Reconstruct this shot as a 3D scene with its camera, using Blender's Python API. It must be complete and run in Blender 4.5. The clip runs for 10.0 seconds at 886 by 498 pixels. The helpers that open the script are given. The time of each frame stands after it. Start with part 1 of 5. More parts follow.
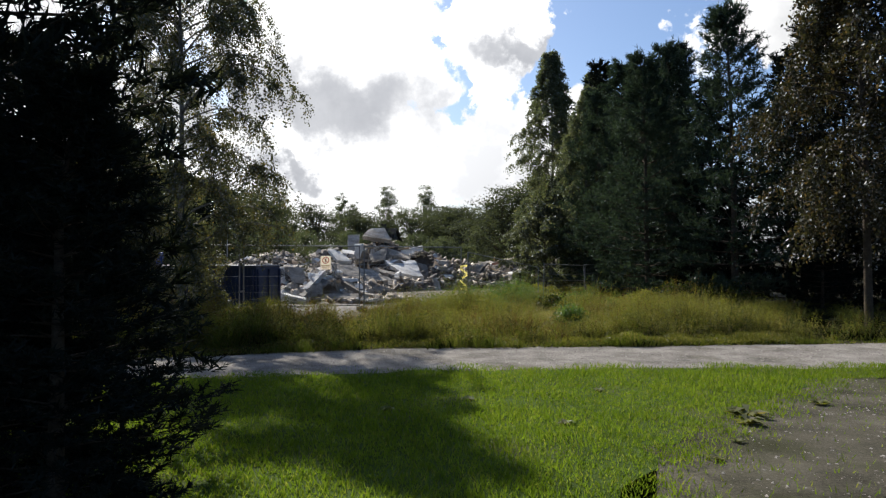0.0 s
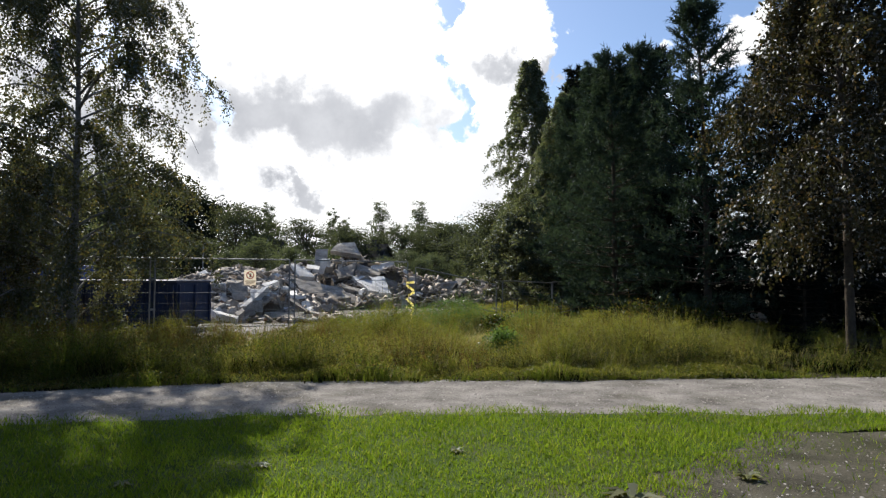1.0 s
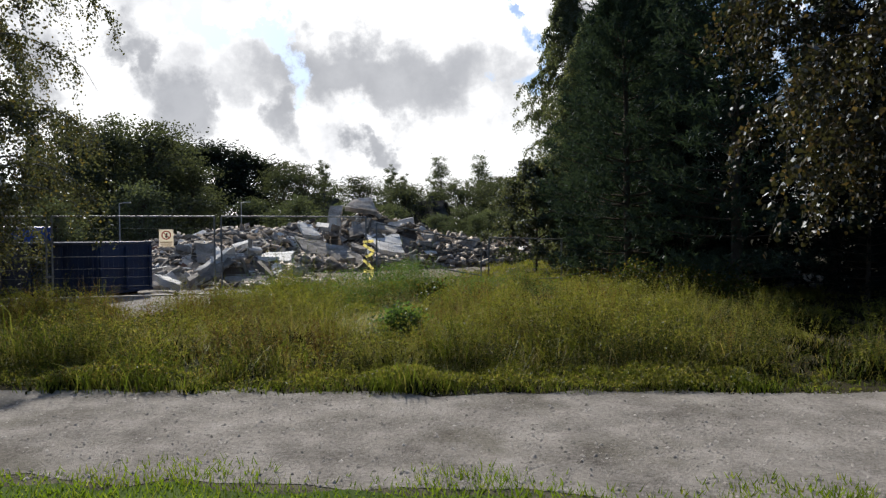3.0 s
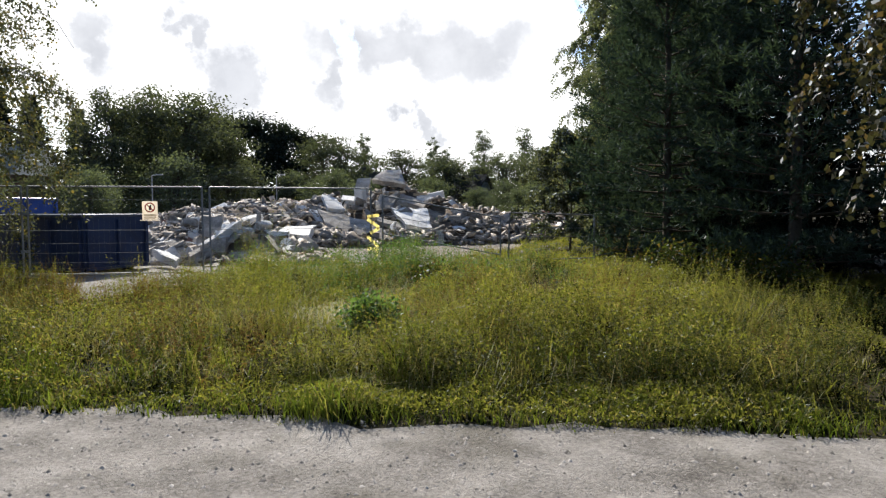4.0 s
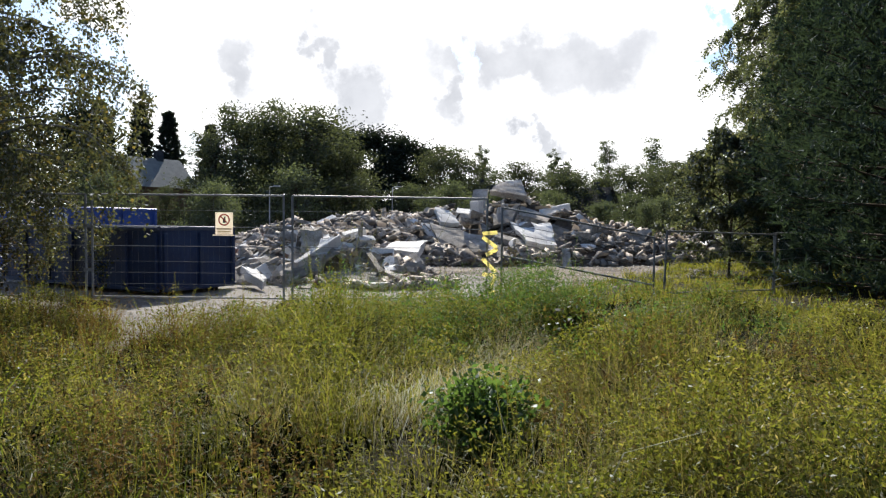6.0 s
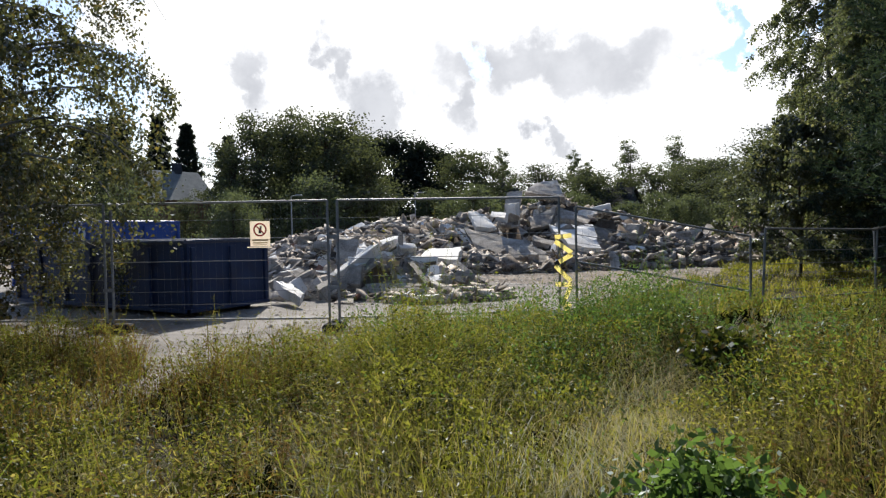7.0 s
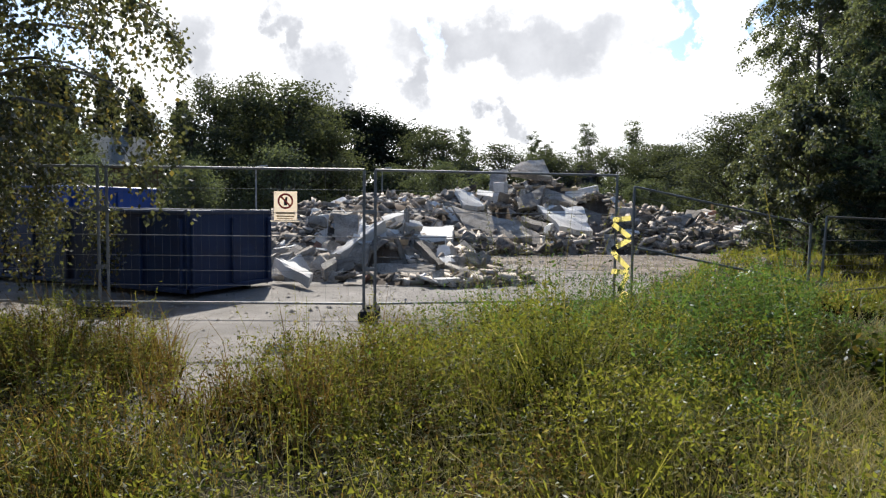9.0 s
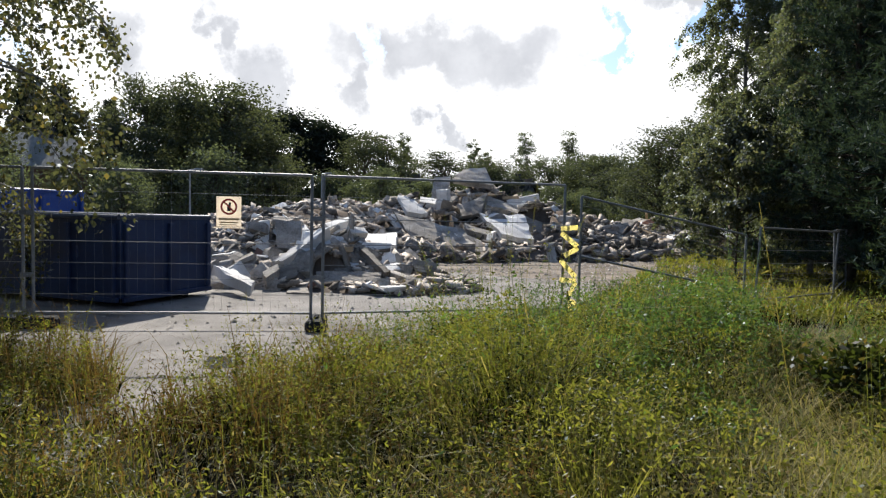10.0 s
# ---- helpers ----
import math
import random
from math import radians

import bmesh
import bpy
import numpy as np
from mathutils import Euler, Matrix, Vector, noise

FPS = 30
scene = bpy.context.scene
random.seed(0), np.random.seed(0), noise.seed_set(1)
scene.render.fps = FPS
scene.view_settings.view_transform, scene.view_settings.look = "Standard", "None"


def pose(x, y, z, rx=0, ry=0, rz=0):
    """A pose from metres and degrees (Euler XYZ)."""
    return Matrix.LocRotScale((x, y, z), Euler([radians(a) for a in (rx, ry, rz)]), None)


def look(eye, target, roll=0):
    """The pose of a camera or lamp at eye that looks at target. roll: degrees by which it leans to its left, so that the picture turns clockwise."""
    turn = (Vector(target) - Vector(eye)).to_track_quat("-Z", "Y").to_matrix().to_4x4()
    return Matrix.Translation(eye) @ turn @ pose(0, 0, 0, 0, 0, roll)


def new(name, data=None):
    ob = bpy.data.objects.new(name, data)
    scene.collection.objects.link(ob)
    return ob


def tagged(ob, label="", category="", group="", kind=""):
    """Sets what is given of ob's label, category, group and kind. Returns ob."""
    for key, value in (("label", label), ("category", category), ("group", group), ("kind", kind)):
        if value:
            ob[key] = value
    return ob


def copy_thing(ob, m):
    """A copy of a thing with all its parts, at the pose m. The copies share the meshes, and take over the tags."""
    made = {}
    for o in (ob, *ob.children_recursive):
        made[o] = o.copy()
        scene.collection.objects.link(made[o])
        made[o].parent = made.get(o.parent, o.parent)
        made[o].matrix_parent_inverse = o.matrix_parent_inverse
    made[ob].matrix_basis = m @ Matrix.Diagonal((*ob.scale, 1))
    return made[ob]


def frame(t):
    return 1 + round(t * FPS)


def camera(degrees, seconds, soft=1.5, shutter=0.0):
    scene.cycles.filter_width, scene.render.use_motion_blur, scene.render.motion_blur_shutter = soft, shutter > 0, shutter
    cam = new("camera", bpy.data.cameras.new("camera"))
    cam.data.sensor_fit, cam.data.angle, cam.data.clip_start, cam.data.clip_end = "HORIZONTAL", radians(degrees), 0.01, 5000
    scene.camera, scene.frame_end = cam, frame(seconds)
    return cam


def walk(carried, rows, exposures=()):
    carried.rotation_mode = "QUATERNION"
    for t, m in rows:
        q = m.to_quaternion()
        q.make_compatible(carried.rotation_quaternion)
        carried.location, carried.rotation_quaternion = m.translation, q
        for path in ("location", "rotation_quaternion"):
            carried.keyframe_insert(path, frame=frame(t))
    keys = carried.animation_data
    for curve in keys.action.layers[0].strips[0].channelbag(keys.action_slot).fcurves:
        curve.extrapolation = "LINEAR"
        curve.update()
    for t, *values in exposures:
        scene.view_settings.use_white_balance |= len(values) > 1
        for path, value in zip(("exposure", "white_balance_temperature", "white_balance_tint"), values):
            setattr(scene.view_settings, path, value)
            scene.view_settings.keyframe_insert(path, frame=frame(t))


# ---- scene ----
cam = camera(69.2, 10.0, 1.3)
METRES, EYE, TILT, LEAN, TURN = 16.5, 1.6, 1.1, 0.0, 0.0
ROWS = [
    (0.0, 0.0, 0.0, 0.0, -0.0, 0.0, 0.0),
    (0.5, 0.0563, 0.0601, -0.0034, 0.43, -0.06, -0.13),
    (1.0, 0.109, 0.1235, -0.0039, 0.18, 1.51, -0.3),
    (1.5, 0.1616, 0.1789, -0.0022, 3.48, 2.8, -0.49),
    (2.0, 0.2103, 0.2386, -0.0042, 5.94, 1.39, 0.93),
    (2.5, 0.2504, 0.2939, -0.0062, 6.63, -0.53, 0.72),
    (4.0, 0.32, 0.4594, -0.0104, 11.17, -4.56, 0.27),
    (4.5, 0.3181, 0.5154, -0.0077, 17.63, -4.66, -0.13),
    (5.0, 0.308, 0.5631, -0.0102, 21.02, -5.59, 0.68),
    (6.5, 0.2252, 0.6831, -0.012, 21.68, -2.53, -0.26),
    (7.0, 0.1815, 0.7139, -0.0142, 22.94, -2.8, 1.49),
    (7.5, 0.1425, 0.7282, -0.0143, 21.88, -2.49, 0.76),
    (8.0, 0.1086, 0.7402, -0.014, 22.31, -3.62, 1.07),
    (8.5, 0.0862, 0.7442, -0.0139, 20.54, -3.61, 1.0),
    (9.0, 0.0743, 0.7454, -0.0153, 18.53, -4.81, -0.36),
    (9.5, 0.0666, 0.7477, -0.0142, 15.82, -4.82, -0.24),
    (10.0, 0.063, 0.7494, -0.0145, 13.1, -4.16, -1.07),
]
EXPOSURES = [(0.0, 0.5), (0.5, 0.85), (1.0, 0.6), (1.5, -0.1), (2.0, -0.15), (2.7, 0.12), (3.8, 0.85), (5.0, 1.02), (7.0, 0.78), (10.0, 0.82)]
walk(cam, [(t, pose(0, 0, EYE, TILT, LEAN, TURN) @ pose(METRES * x, METRES * y, METRES * z, 90 + pitch, roll, yaw)) for t, x, y, z, yaw, pitch, roll in ROWS], EXPOSURES)

# ---- sky and sun ----
SUN_EL, SUN_AZ = radians(38), radians(-30)
sun_dir = Vector((math.sin(SUN_AZ) * math.cos(SUN_EL), math.cos(SUN_AZ) * math.cos(SUN_EL), math.sin(SUN_EL)))
sun = new("sun", bpy.data.lights.new("sun", "SUN"))
sun.data.energy, sun.data.angle, sun.data.color = 5.0, radians(0.6), (1.0, 0.95, 0.86)
sun.matrix_world = look(sun_dir * 60, (0, 0, 0))

world = bpy.data.worlds.new("world")
scene.world = world
world.use_nodes = True


class Nodes:
    """Short calls for building a node tree."""

    def __init__(self, tree):
        self.tree = tree
        tree.nodes.clear()

    def add(self, kind, inputs=None):
        n = self.tree.nodes.new(kind)
        for k, v in (inputs or {}).items():
            if isinstance(v, bpy.types.NodeSocket):
                self.tree.links.new(v, n.inputs[k])
            else:
                n.inputs[k].default_value = v
        return n

    def math(self, op, a, b=0.0, c=0.0, clamp=False):
        n = self.add("ShaderNodeMath", {0: a, 1: b, 2: c})
        n.operation, n.use_clamp = op, clamp
        return n.outputs[0]

    def vec(self, op, a, b=(0, 0, 0)):
        n = self.add("ShaderNodeVectorMath", {0: a, 1: b})
        n.operation = op
        return n.outputs[1] if op in ("LENGTH", "DISTANCE", "DOT_PRODUCT") else n.outputs[0]

    def ramp(self, v, lo, hi, to0=0.0, to1=1.0, smooth=False):
        n = self.add("ShaderNodeMapRange", {"Value": v, "From Min": lo, "From Max": hi, "To Min": to0, "To Max": to1})
        if smooth:
            n.interpolation_type = "SMOOTHSTEP"
        return n.outputs[0]

    def mix(self, f, a, b, blend="MIX"):
        n = self.add("ShaderNodeMix")
        n.data_type, n.blend_type = "RGBA", blend
        for i, v in ((0, f), (6, a), (7, b)):
            if isinstance(v, bpy.types.NodeSocket):
                self.tree.links.new(v, n.inputs[i])
            else:
                n.inputs[i].default_value = (*v, 1) if isinstance(v, tuple) and len(v) == 3 else v
        return n.outputs[2]

    def noise(self, co, scale, detail=5.0, rough=0.55, out=0):
        i = {"Scale": scale, "Detail": detail, "Roughness": rough}
        if co is not None:
            i["Vector"] = co
        return self.add("ShaderNodeTexNoise", i).outputs[out]


def make_sky():
    g = Nodes(world.node_tree)
    straight = g.add("ShaderNodeTexCoord").outputs["Generated"]
    puff = g.vec("SUBTRACT", g.noise(straight, 6.0, 7, 0.62, 1), (0.5, 0.5, 0.5))
    co = g.vec("ADD", straight, g.vec("MULTIPLY", puff, (0.30, 0.30, 0.26)))
    sky = g.add("ShaderNodeTexSky")
    sky.sky_type, sky.sun_disc, sky.sun_elevation, sky.sun_rotation = "NISHITA", False, SUN_EL, SUN_AZ % (2 * math.pi)
    blue = g.mix(1.0, sky.outputs[0], (SKY_GAIN * 0.9, SKY_GAIN, SKY_GAIN * 1.15), "MULTIPLY")
    small = g.noise(straight, 11.0, 8, 0.62)
    broad = g.noise(straight, 2.3, 5, 0.5)
    edge = g.math("MULTIPLY_ADD", small, 1.4, -0.7)
    # cumulus heaps: direction, half width, half height
    heaps = [((-0.19, 1, 0.32), 0.17, 0.17), ((0.075, 1, 0.33), 0.07, 0.24), ((-0.02, 1, 0.17), 0.30, 0.09),
             ((-0.50, 1, 0.22), 0.17, 0.12), ((0.52, 1, 0.36), 0.08, 0.06), ((-0.30, 1, 0.12), 0.5, 0.07), ((-0.42, 1, 0.42), 0.10, 0.05), ((-0.80, 1, 0.36), 0.16, 0.16), ((-0.66, 1, 0.18), 0.20, 0.08)]
    bases = [((-0.24, 1, 0.265), 0.28, 0.075), ((-0.36, 1, 0.20), 0.05, 0.07), ((-0.56, 1, 0.22), 0.05, 0.08), ((-0.22, 1, 0.145), 0.035, 0.025), ((-0.85, 1, 0.30), 0.05, 0.08), ((-0.63, 1, 0.32), 0.035, 0.055), ((0.12, 1, 0.33), 0.08, 0.03)]

    def field(items):
        total = None
        for c, rx, rz in items:
            d = g.vec("SUBTRACT", co, tuple(Vector(c).normalized()))
            d = g.vec("MULTIPLY", d, (1 / rx, 1 / (rx + 0.1), 1 / rz))
            v = g.math("SUBTRACT", 1.0, g.vec("LENGTH", d))
            total = v if total is None else g.math("MAXIMUM", total, v)
        return total

    up = g.add("ShaderNodeSeparateXYZ", {0: straight}).outputs[2]
    cover = g.math("ADD", field(heaps), edge)
    rest = g.math("MULTIPLY_ADD", broad, 3.2, -1.95)
    cover = g.math("MAXIMUM", cover, g.math("ADD", rest, g.math("MULTIPLY", edge, 0.6)))
    mask = g.ramp(cover, -0.02, 0.14, smooth=True)
    low = g.ramp(up, 0.03, 0.19, 0.9, 0.0, True)
    mask = g.math("MAXIMUM", mask, low)
    grey = g.ramp(g.math("ADD", field(bases), g.math("MULTIPLY", edge, 0.8)), -0.2, 0.6, smooth=True)
    toward = g.vec("DOT_PRODUCT", straight, tuple(sun_dir))
    bright = g.ramp(toward, 0.3, 0.76, 0.08, 1.35)
    white = g.mix(1.0, g.mix(g.ramp(g.noise(straight, 4.0, 6, 0.6), 0.38, 0.60), (CLOUD * 0.82, CLOUD * 0.83, CLOUD * 0.86), (CLOUD * 1.45, CLOUD * 1.45, CLOUD * 1.45)), g.add("ShaderNodeCombineColor", {0: bright, 1: bright, 2: bright}).outputs[0], "MULTIPLY")
    shade = g.mix(g.ramp(small, 0.35, 0.65), (0.25, 0.262, 0.295), (0.37, 0.382, 0.415))
    cloud = g.mix(g.math("MULTIPLY", grey, 0.85), white, shade)
    colour = g.mix(mask, blue, cloud)
    bg = g.add("ShaderNodeBackground", {"Color": colour, "Strength": 1.0})
    g.tree.links.new(bg.outputs[0], g.add("ShaderNodeOutputWorld").inputs[0])


SKY_GAIN, CLOUD = 0.085, 0.62
make_sky()


# ---- materials ----
def surface(name, dark, light, scale=6.0, rough=0.85, bump=0.3, fine=60.0, metal=0.0, spread=0.0, stain=None, stain_amount=0.4, bump_scale=None, island=False):
    """Two scales of colour noise, relief, and a shift from piece to piece."""
    m = bpy.data.materials.new(name)
    m.use_nodes = True
    g = Nodes(m.node_tree)
    co = g.add("ShaderNodeTexCoord").outputs["Object"]
    a = g.noise(co, scale, 6, 0.6)
    b = g.noise(co, fine, 3, 0.6)
    f = g.math("ADD", g.math("MULTIPLY", a, 0.65), g.math("MULTIPLY", b, 0.35))
    col = g.mix(g.ramp(f, 0.33, 0.67), dark, light)
    if stain:
        s = g.ramp(g.noise(co, scale * 0.37, 4, 0.65), 0.52, 0.66, 0.0, stain_amount)
        col = g.mix(s, col, stain)
    if spread:
        r = g.add("ShaderNodeNewGeometry").outputs["Random Per Island"] if island else g.add("ShaderNodeObjectInfo").outputs["Random"]
        k = g.ramp(r, 0, 1, 1 - spread, 1 + spread)
        col = g.mix(1.0, col, g.add("ShaderNodeCombineColor", {0: k, 1: k, 2: k}).outputs[0], "MULTIPLY")
    p = g.add("ShaderNodeBsdfPrincipled", {"Base Color": col, "Roughness": rough, "Metallic": metal, "Specular IOR Level": 0.08 if rough > 0.78 else 0.4})
    if bump:
        h = g.noise(co, bump_scale or fine, 6, 0.65)
        g.tree.links.new(g.add("ShaderNodeBump", {"Height": h, "Strength": bump, "Distance": 0.02}).outputs[0], p.inputs["Normal"])
    g.tree.links.new(p.outputs[0], g.add("ShaderNodeOutputMaterial").inputs[0])
    return m


def leafy(name, a, b, through_light=0.5, gloss=0.06, rough=0.45, c=None, tint=(1.25, 1.3, 0.7)):
    """Leaves and blades: colour from piece to piece, light passing through."""
    m = bpy.data.materials.new(name)
    m.use_nodes = True
    g = Nodes(m.node_tree)
    r = g.add("ShaderNodeNewGeometry").outputs["Random Per Island"]
    pos = g.add("ShaderNodeTexCoord").outputs["Object"]
    patch = g.ramp(g.noise(pos, 0.9, 4, 0.65), 0.36, 0.64)
    col = g.mix(g.math("MULTIPLY_ADD", patch, 0.55, g.math("MULTIPLY", r, 0.45)), a, b)
    if c:
        odd = g.math("FRACT", g.math("MULTIPLY", r, 17.31))
        col = g.mix(g.ramp(odd, 0.80, 0.92, 0.0, 0.9), col, c)
    p = g.add("ShaderNodeBsdfDiffuse", {"Color": g.mix(1.0, col, (0.8, 0.8, 0.8), "MULTIPLY")})
    t = g.add("ShaderNodeBsdfTranslucent", {"Color": g.mix(1.0, col, tuple(1.3 * k for k in tint), "MULTIPLY")})
    s = g.add("ShaderNodeMixShader", {0: through_light, 1: p.outputs[0], 2: t.outputs[0]})
    q = g.add("ShaderNodeBsdfGlossy", {"Color": (0.9, 0.95, 1.0, 1), "Roughness": rough + 0.2})
    sheen = g.math("MULTIPLY", g.add("ShaderNodeFresnel", {"IOR": 1.38}).outputs[0], gloss * 1.15, clamp=True)
    s = g.add("ShaderNodeMixShader", {0: sheen, 1: s.outputs[0], 2: q.outputs[0]})
    g.tree.links.new(s.outputs[0], g.add("ShaderNodeOutputMaterial").inputs[0])
    return m


M = dict(
    soil=surface("soil", (0.018, 0.015, 0.009), (0.038, 0.034, 0.015), 1.5, 0.95, 0.6, 30),
    lawn_soil=surface("lawn_soil", (0.03, 0.05, 0.01), (0.065, 0.10, 0.018), 1.4, 0.95, 0.5, 40, stain=(0.085, 0.075, 0.045), stain_amount=0.8),
    gravel=surface("gravel", (0.085, 0.076, 0.066), (0.36, 0.332, 0.30), 1.6, 0.95, 1.0, 30, stain=(0.09, 0.081, 0.056), stain_amount=0.5, bump_scale=60),
    drive=surface("drive_gravel", (0.026, 0.024, 0.016), (0.16, 0.145, 0.11), 1.5, 0.95, 1.0, 40, stain=(0.05, 0.052, 0.023), stain_amount=0.7, bump_scale=70),
    asphalt=surface("asphalt", (0.13, 0.12, 0.11), (0.31, 0.29, 0.27), 0.9, 0.93, 0.6, 90, stain=(0.085, 0.072, 0.058), stain_amount=0.6),
    dirt=surface("dirt", (0.065, 0.051, 0.04), (0.29, 0.245, 0.20), 1.1, 0.95, 0.9, 12, stain=(0.06, 0.045, 0.035), stain_amount=0.75),
    pebble=surface("pebble", (0.14, 0.125, 0.11), (0.34, 0.315, 0.285), 8, 0.9, 0.0, 60, spread=0.45, island=True),
    concrete=surface("concrete", (0.12, 0.10, 0.08), (0.53, 0.49, 0.435), 1.8, 0.9, 0.6, 25, spread=0.35, stain=(0.13, 0.10, 0.075), stain_amount=0.6),
    # whitish concrete, lightened further so its colour stands for sunlit tops
    pale_lit_concrete=surface("pale_lit_concrete", (0.55, 0.535, 0.51), (0.80, 0.785, 0.76), 1.4, 0.85, 0.4, 30, spread=0.12, stain=(0.33, 0.29, 0.25), stain_amount=0.5),
    dust=surface("dust", (0.055, 0.042, 0.033), (0.19, 0.155, 0.125), 1.2, 0.95, 1.0, 9, stain=(0.10, 0.068, 0.048), stain_amount=0.6, bump_scale=5),
    fragments=surface("fragments", (0.12, 0.095, 0.078), (0.52, 0.465, 0.40), 1.5, 0.92, 0.4, 20, spread=0.75, island=True),
    brick=surface("brick", (0.22, 0.11, 0.075), (0.36, 0.21, 0.155), 3, 0.92, 0.4, 30, spread=0.3),
    lumber=surface("lumber", (0.28, 0.20, 0.12), (0.48, 0.37, 0.24), 3, 0.8, 0.3, 40, spread=0.3),
    galvanised=surface("galvanised", (0.14, 0.145, 0.15), (0.26, 0.265, 0.27), 20, 0.6, 0.1, 90, metal=0.5),
    footblock=surface("footblock", (0.012, 0.012, 0.013), (0.04, 0.04, 0.04), 8, 0.9, 0.5, 40),
    navy=surface("navy_paint", (0.006, 0.017, 0.055), (0.014, 0.034, 0.095), 1.3, 0.6, 0.2, 14, stain=(0.03, 0.022, 0.02), stain_amount=0.6),
    blue=surface("blue_paint", (0.012, 0.05, 0.24), (0.02, 0.08, 0.34), 2.5, 0.5, 0.1, 25, stain=(0.04, 0.045, 0.09), stain_amount=0.3),
    rim=surface("worn_rim", (0.015, 0.025, 0.06), (0.07, 0.08, 0.11), 6, 0.6, 0.2, 40, metal=0.2),
    logo=surface("logo_white", (0.6, 0.62, 0.66), (0.75, 0.76, 0.78), 5, 0.6, 0.0, 30),
    signboard=leafy("signboard", (0.80, 0.75, 0.66), (0.86, 0.80, 0.72), 0.5, 0.0, 0.5, None, (1.0, 0.98, 0.95)),
    sign_red=surface("sign_red", (0.42, 0.05, 0.04), (0.52, 0.07, 0.05), 10, 0.5, 0.0, 40),
    sign_black=surface("sign_black", (0.03, 0.03, 0.03), (0.06, 0.055, 0.05), 10, 0.5, 0.0, 40),
    sign_ink=surface("sign_ink", (0.42, 0.30, 0.16), (0.5, 0.38, 0.22), 10, 0.5, 0.0, 40),
    tape_yellow=leafy("tape_yellow", (0.80, 0.72, 0.30), (0.85, 0.78, 0.38), 0.45, 0.0, 0.5, None, (1.0, 0.98, 0.85)),
    tape_black=surface("tape_black", (0.02, 0.02, 0.02), (0.05, 0.05, 0.045), 8, 0.45, 0.05, 30),
    rubber=surface("cable_rubber", (0.015, 0.015, 0.015), (0.04, 0.04, 0.04), 10, 0.6, 0.1, 40),
    birch_bark=surface("birch_bark", (0.05, 0.045, 0.04), (0.30, 0.29, 0.27), 5, 0.8, 0.4, 25, stain=(0.04, 0.035, 0.03), stain_amount=0.9),
    dark_bark=surface("dark_bark", (0.035, 0.028, 0.022), (0.10, 0.08, 0.06), 6, 0.95, 0.8, 25),
    birch_leaf=leafy("birch_leaf", (0.05, 0.055, 0.034), (0.105, 0.105, 0.062), 0.32, 0.10, 0.4, (0.16, 0.12, 0.045)),
    pale_leaf=leafy("pale_birch_leaf", (0.075, 0.09, 0.058), (0.15, 0.168, 0.108), 0.34, 0.06, 0.4, (0.18, 0.17, 0.10)),
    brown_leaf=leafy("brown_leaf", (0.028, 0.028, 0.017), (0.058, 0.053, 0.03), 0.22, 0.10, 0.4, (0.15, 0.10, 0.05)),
    silver_leaf=leafy("silver_leaf", (0.06, 0.07, 0.045), (0.125, 0.135, 0.09), 0.32, 0.12, 0.4, (0.19, 0.18, 0.12)),
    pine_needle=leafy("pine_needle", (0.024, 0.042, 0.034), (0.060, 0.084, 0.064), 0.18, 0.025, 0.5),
    # pine needles again, near black: shade is put into the colour
    shaded_needle=leafy("shaded_needle", (0.010, 0.014, 0.012), (0.021, 0.026, 0.022), 0.10, 0.01, 0.5),
    far_leaf=leafy("far_leaf", (0.045, 0.054, 0.036), (0.10, 0.108, 0.068), 0.34, 0.04, 0.5),
    far_light=leafy("far_light", (0.065, 0.08, 0.052), (0.12, 0.135, 0.088), 0.34, 0.05, 0.5),
    far_needle=leafy("far_needle", (0.022, 0.030, 0.024), (0.045, 0.055, 0.041), 0.18, 0.02, 0.5),
    lawn=leafy("lawn_blades", (0.068, 0.115, 0.010), (0.15, 0.205, 0.022), 0.5, 0.02, 0.45, (0.20, 0.21, 0.05)),
    meadow=leafy("meadow_blades", (0.075, 0.088, 0.015), (0.19, 0.175, 0.045), 0.5, 0.03, 0.36, (0.24, 0.19, 0.09)),
    straw=leafy("straw", (0.19, 0.155, 0.065), (0.33, 0.275, 0.13), 0.3, 0.015, 0.45, (0.13, 0.13, 0.045)),
    herb=leafy("herb", (0.058, 0.073, 0.015), (0.205, 0.195, 0.045), 0.45, 0.05, 0.38, (0.16, 0.13, 0.05)),
    verge=leafy("verge_blades", (0.055, 0.08, 0.012), (0.13, 0.155, 0.028), 0.4, 0.02, 0.45, (0.20, 0.18, 0.06)),
    nettle=leafy("nettle", (0.045, 0.085, 0.026), (0.11, 0.165, 0.055), 0.42, 0.06, 0.34),
    # almost black, so the blades read as shade between the weeds
    shaded_thatch=leafy("shaded_thatch", (0.010, 0.013, 0.005), (0.024, 0.026, 0.009), 0.05, 0.0, 0.6),
    # bramble leaves; also colours weeds that stand for shaded growth
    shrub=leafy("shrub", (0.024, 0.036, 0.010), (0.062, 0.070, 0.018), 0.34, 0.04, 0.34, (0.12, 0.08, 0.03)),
    rust=leafy("dry_stems", (0.085, 0.052, 0.02), (0.16, 0.10, 0.04), 0.35, 0.02, 0.5),
    blossom=leafy("blossom", (0.6, 0.6, 0.55), (0.75, 0.75, 0.7), 0.3, 0.02, 0.5),
    roof_pale=surface("roof_pale", (0.28, 0.29, 0.28), (0.42, 0.43, 0.41), 2, 0.8, 0.3, 15),
    roof_dark=surface("roof_dark", (0.03, 0.032, 0.036), (0.07, 0.072, 0.078), 2, 0.8, 0.3, 15),
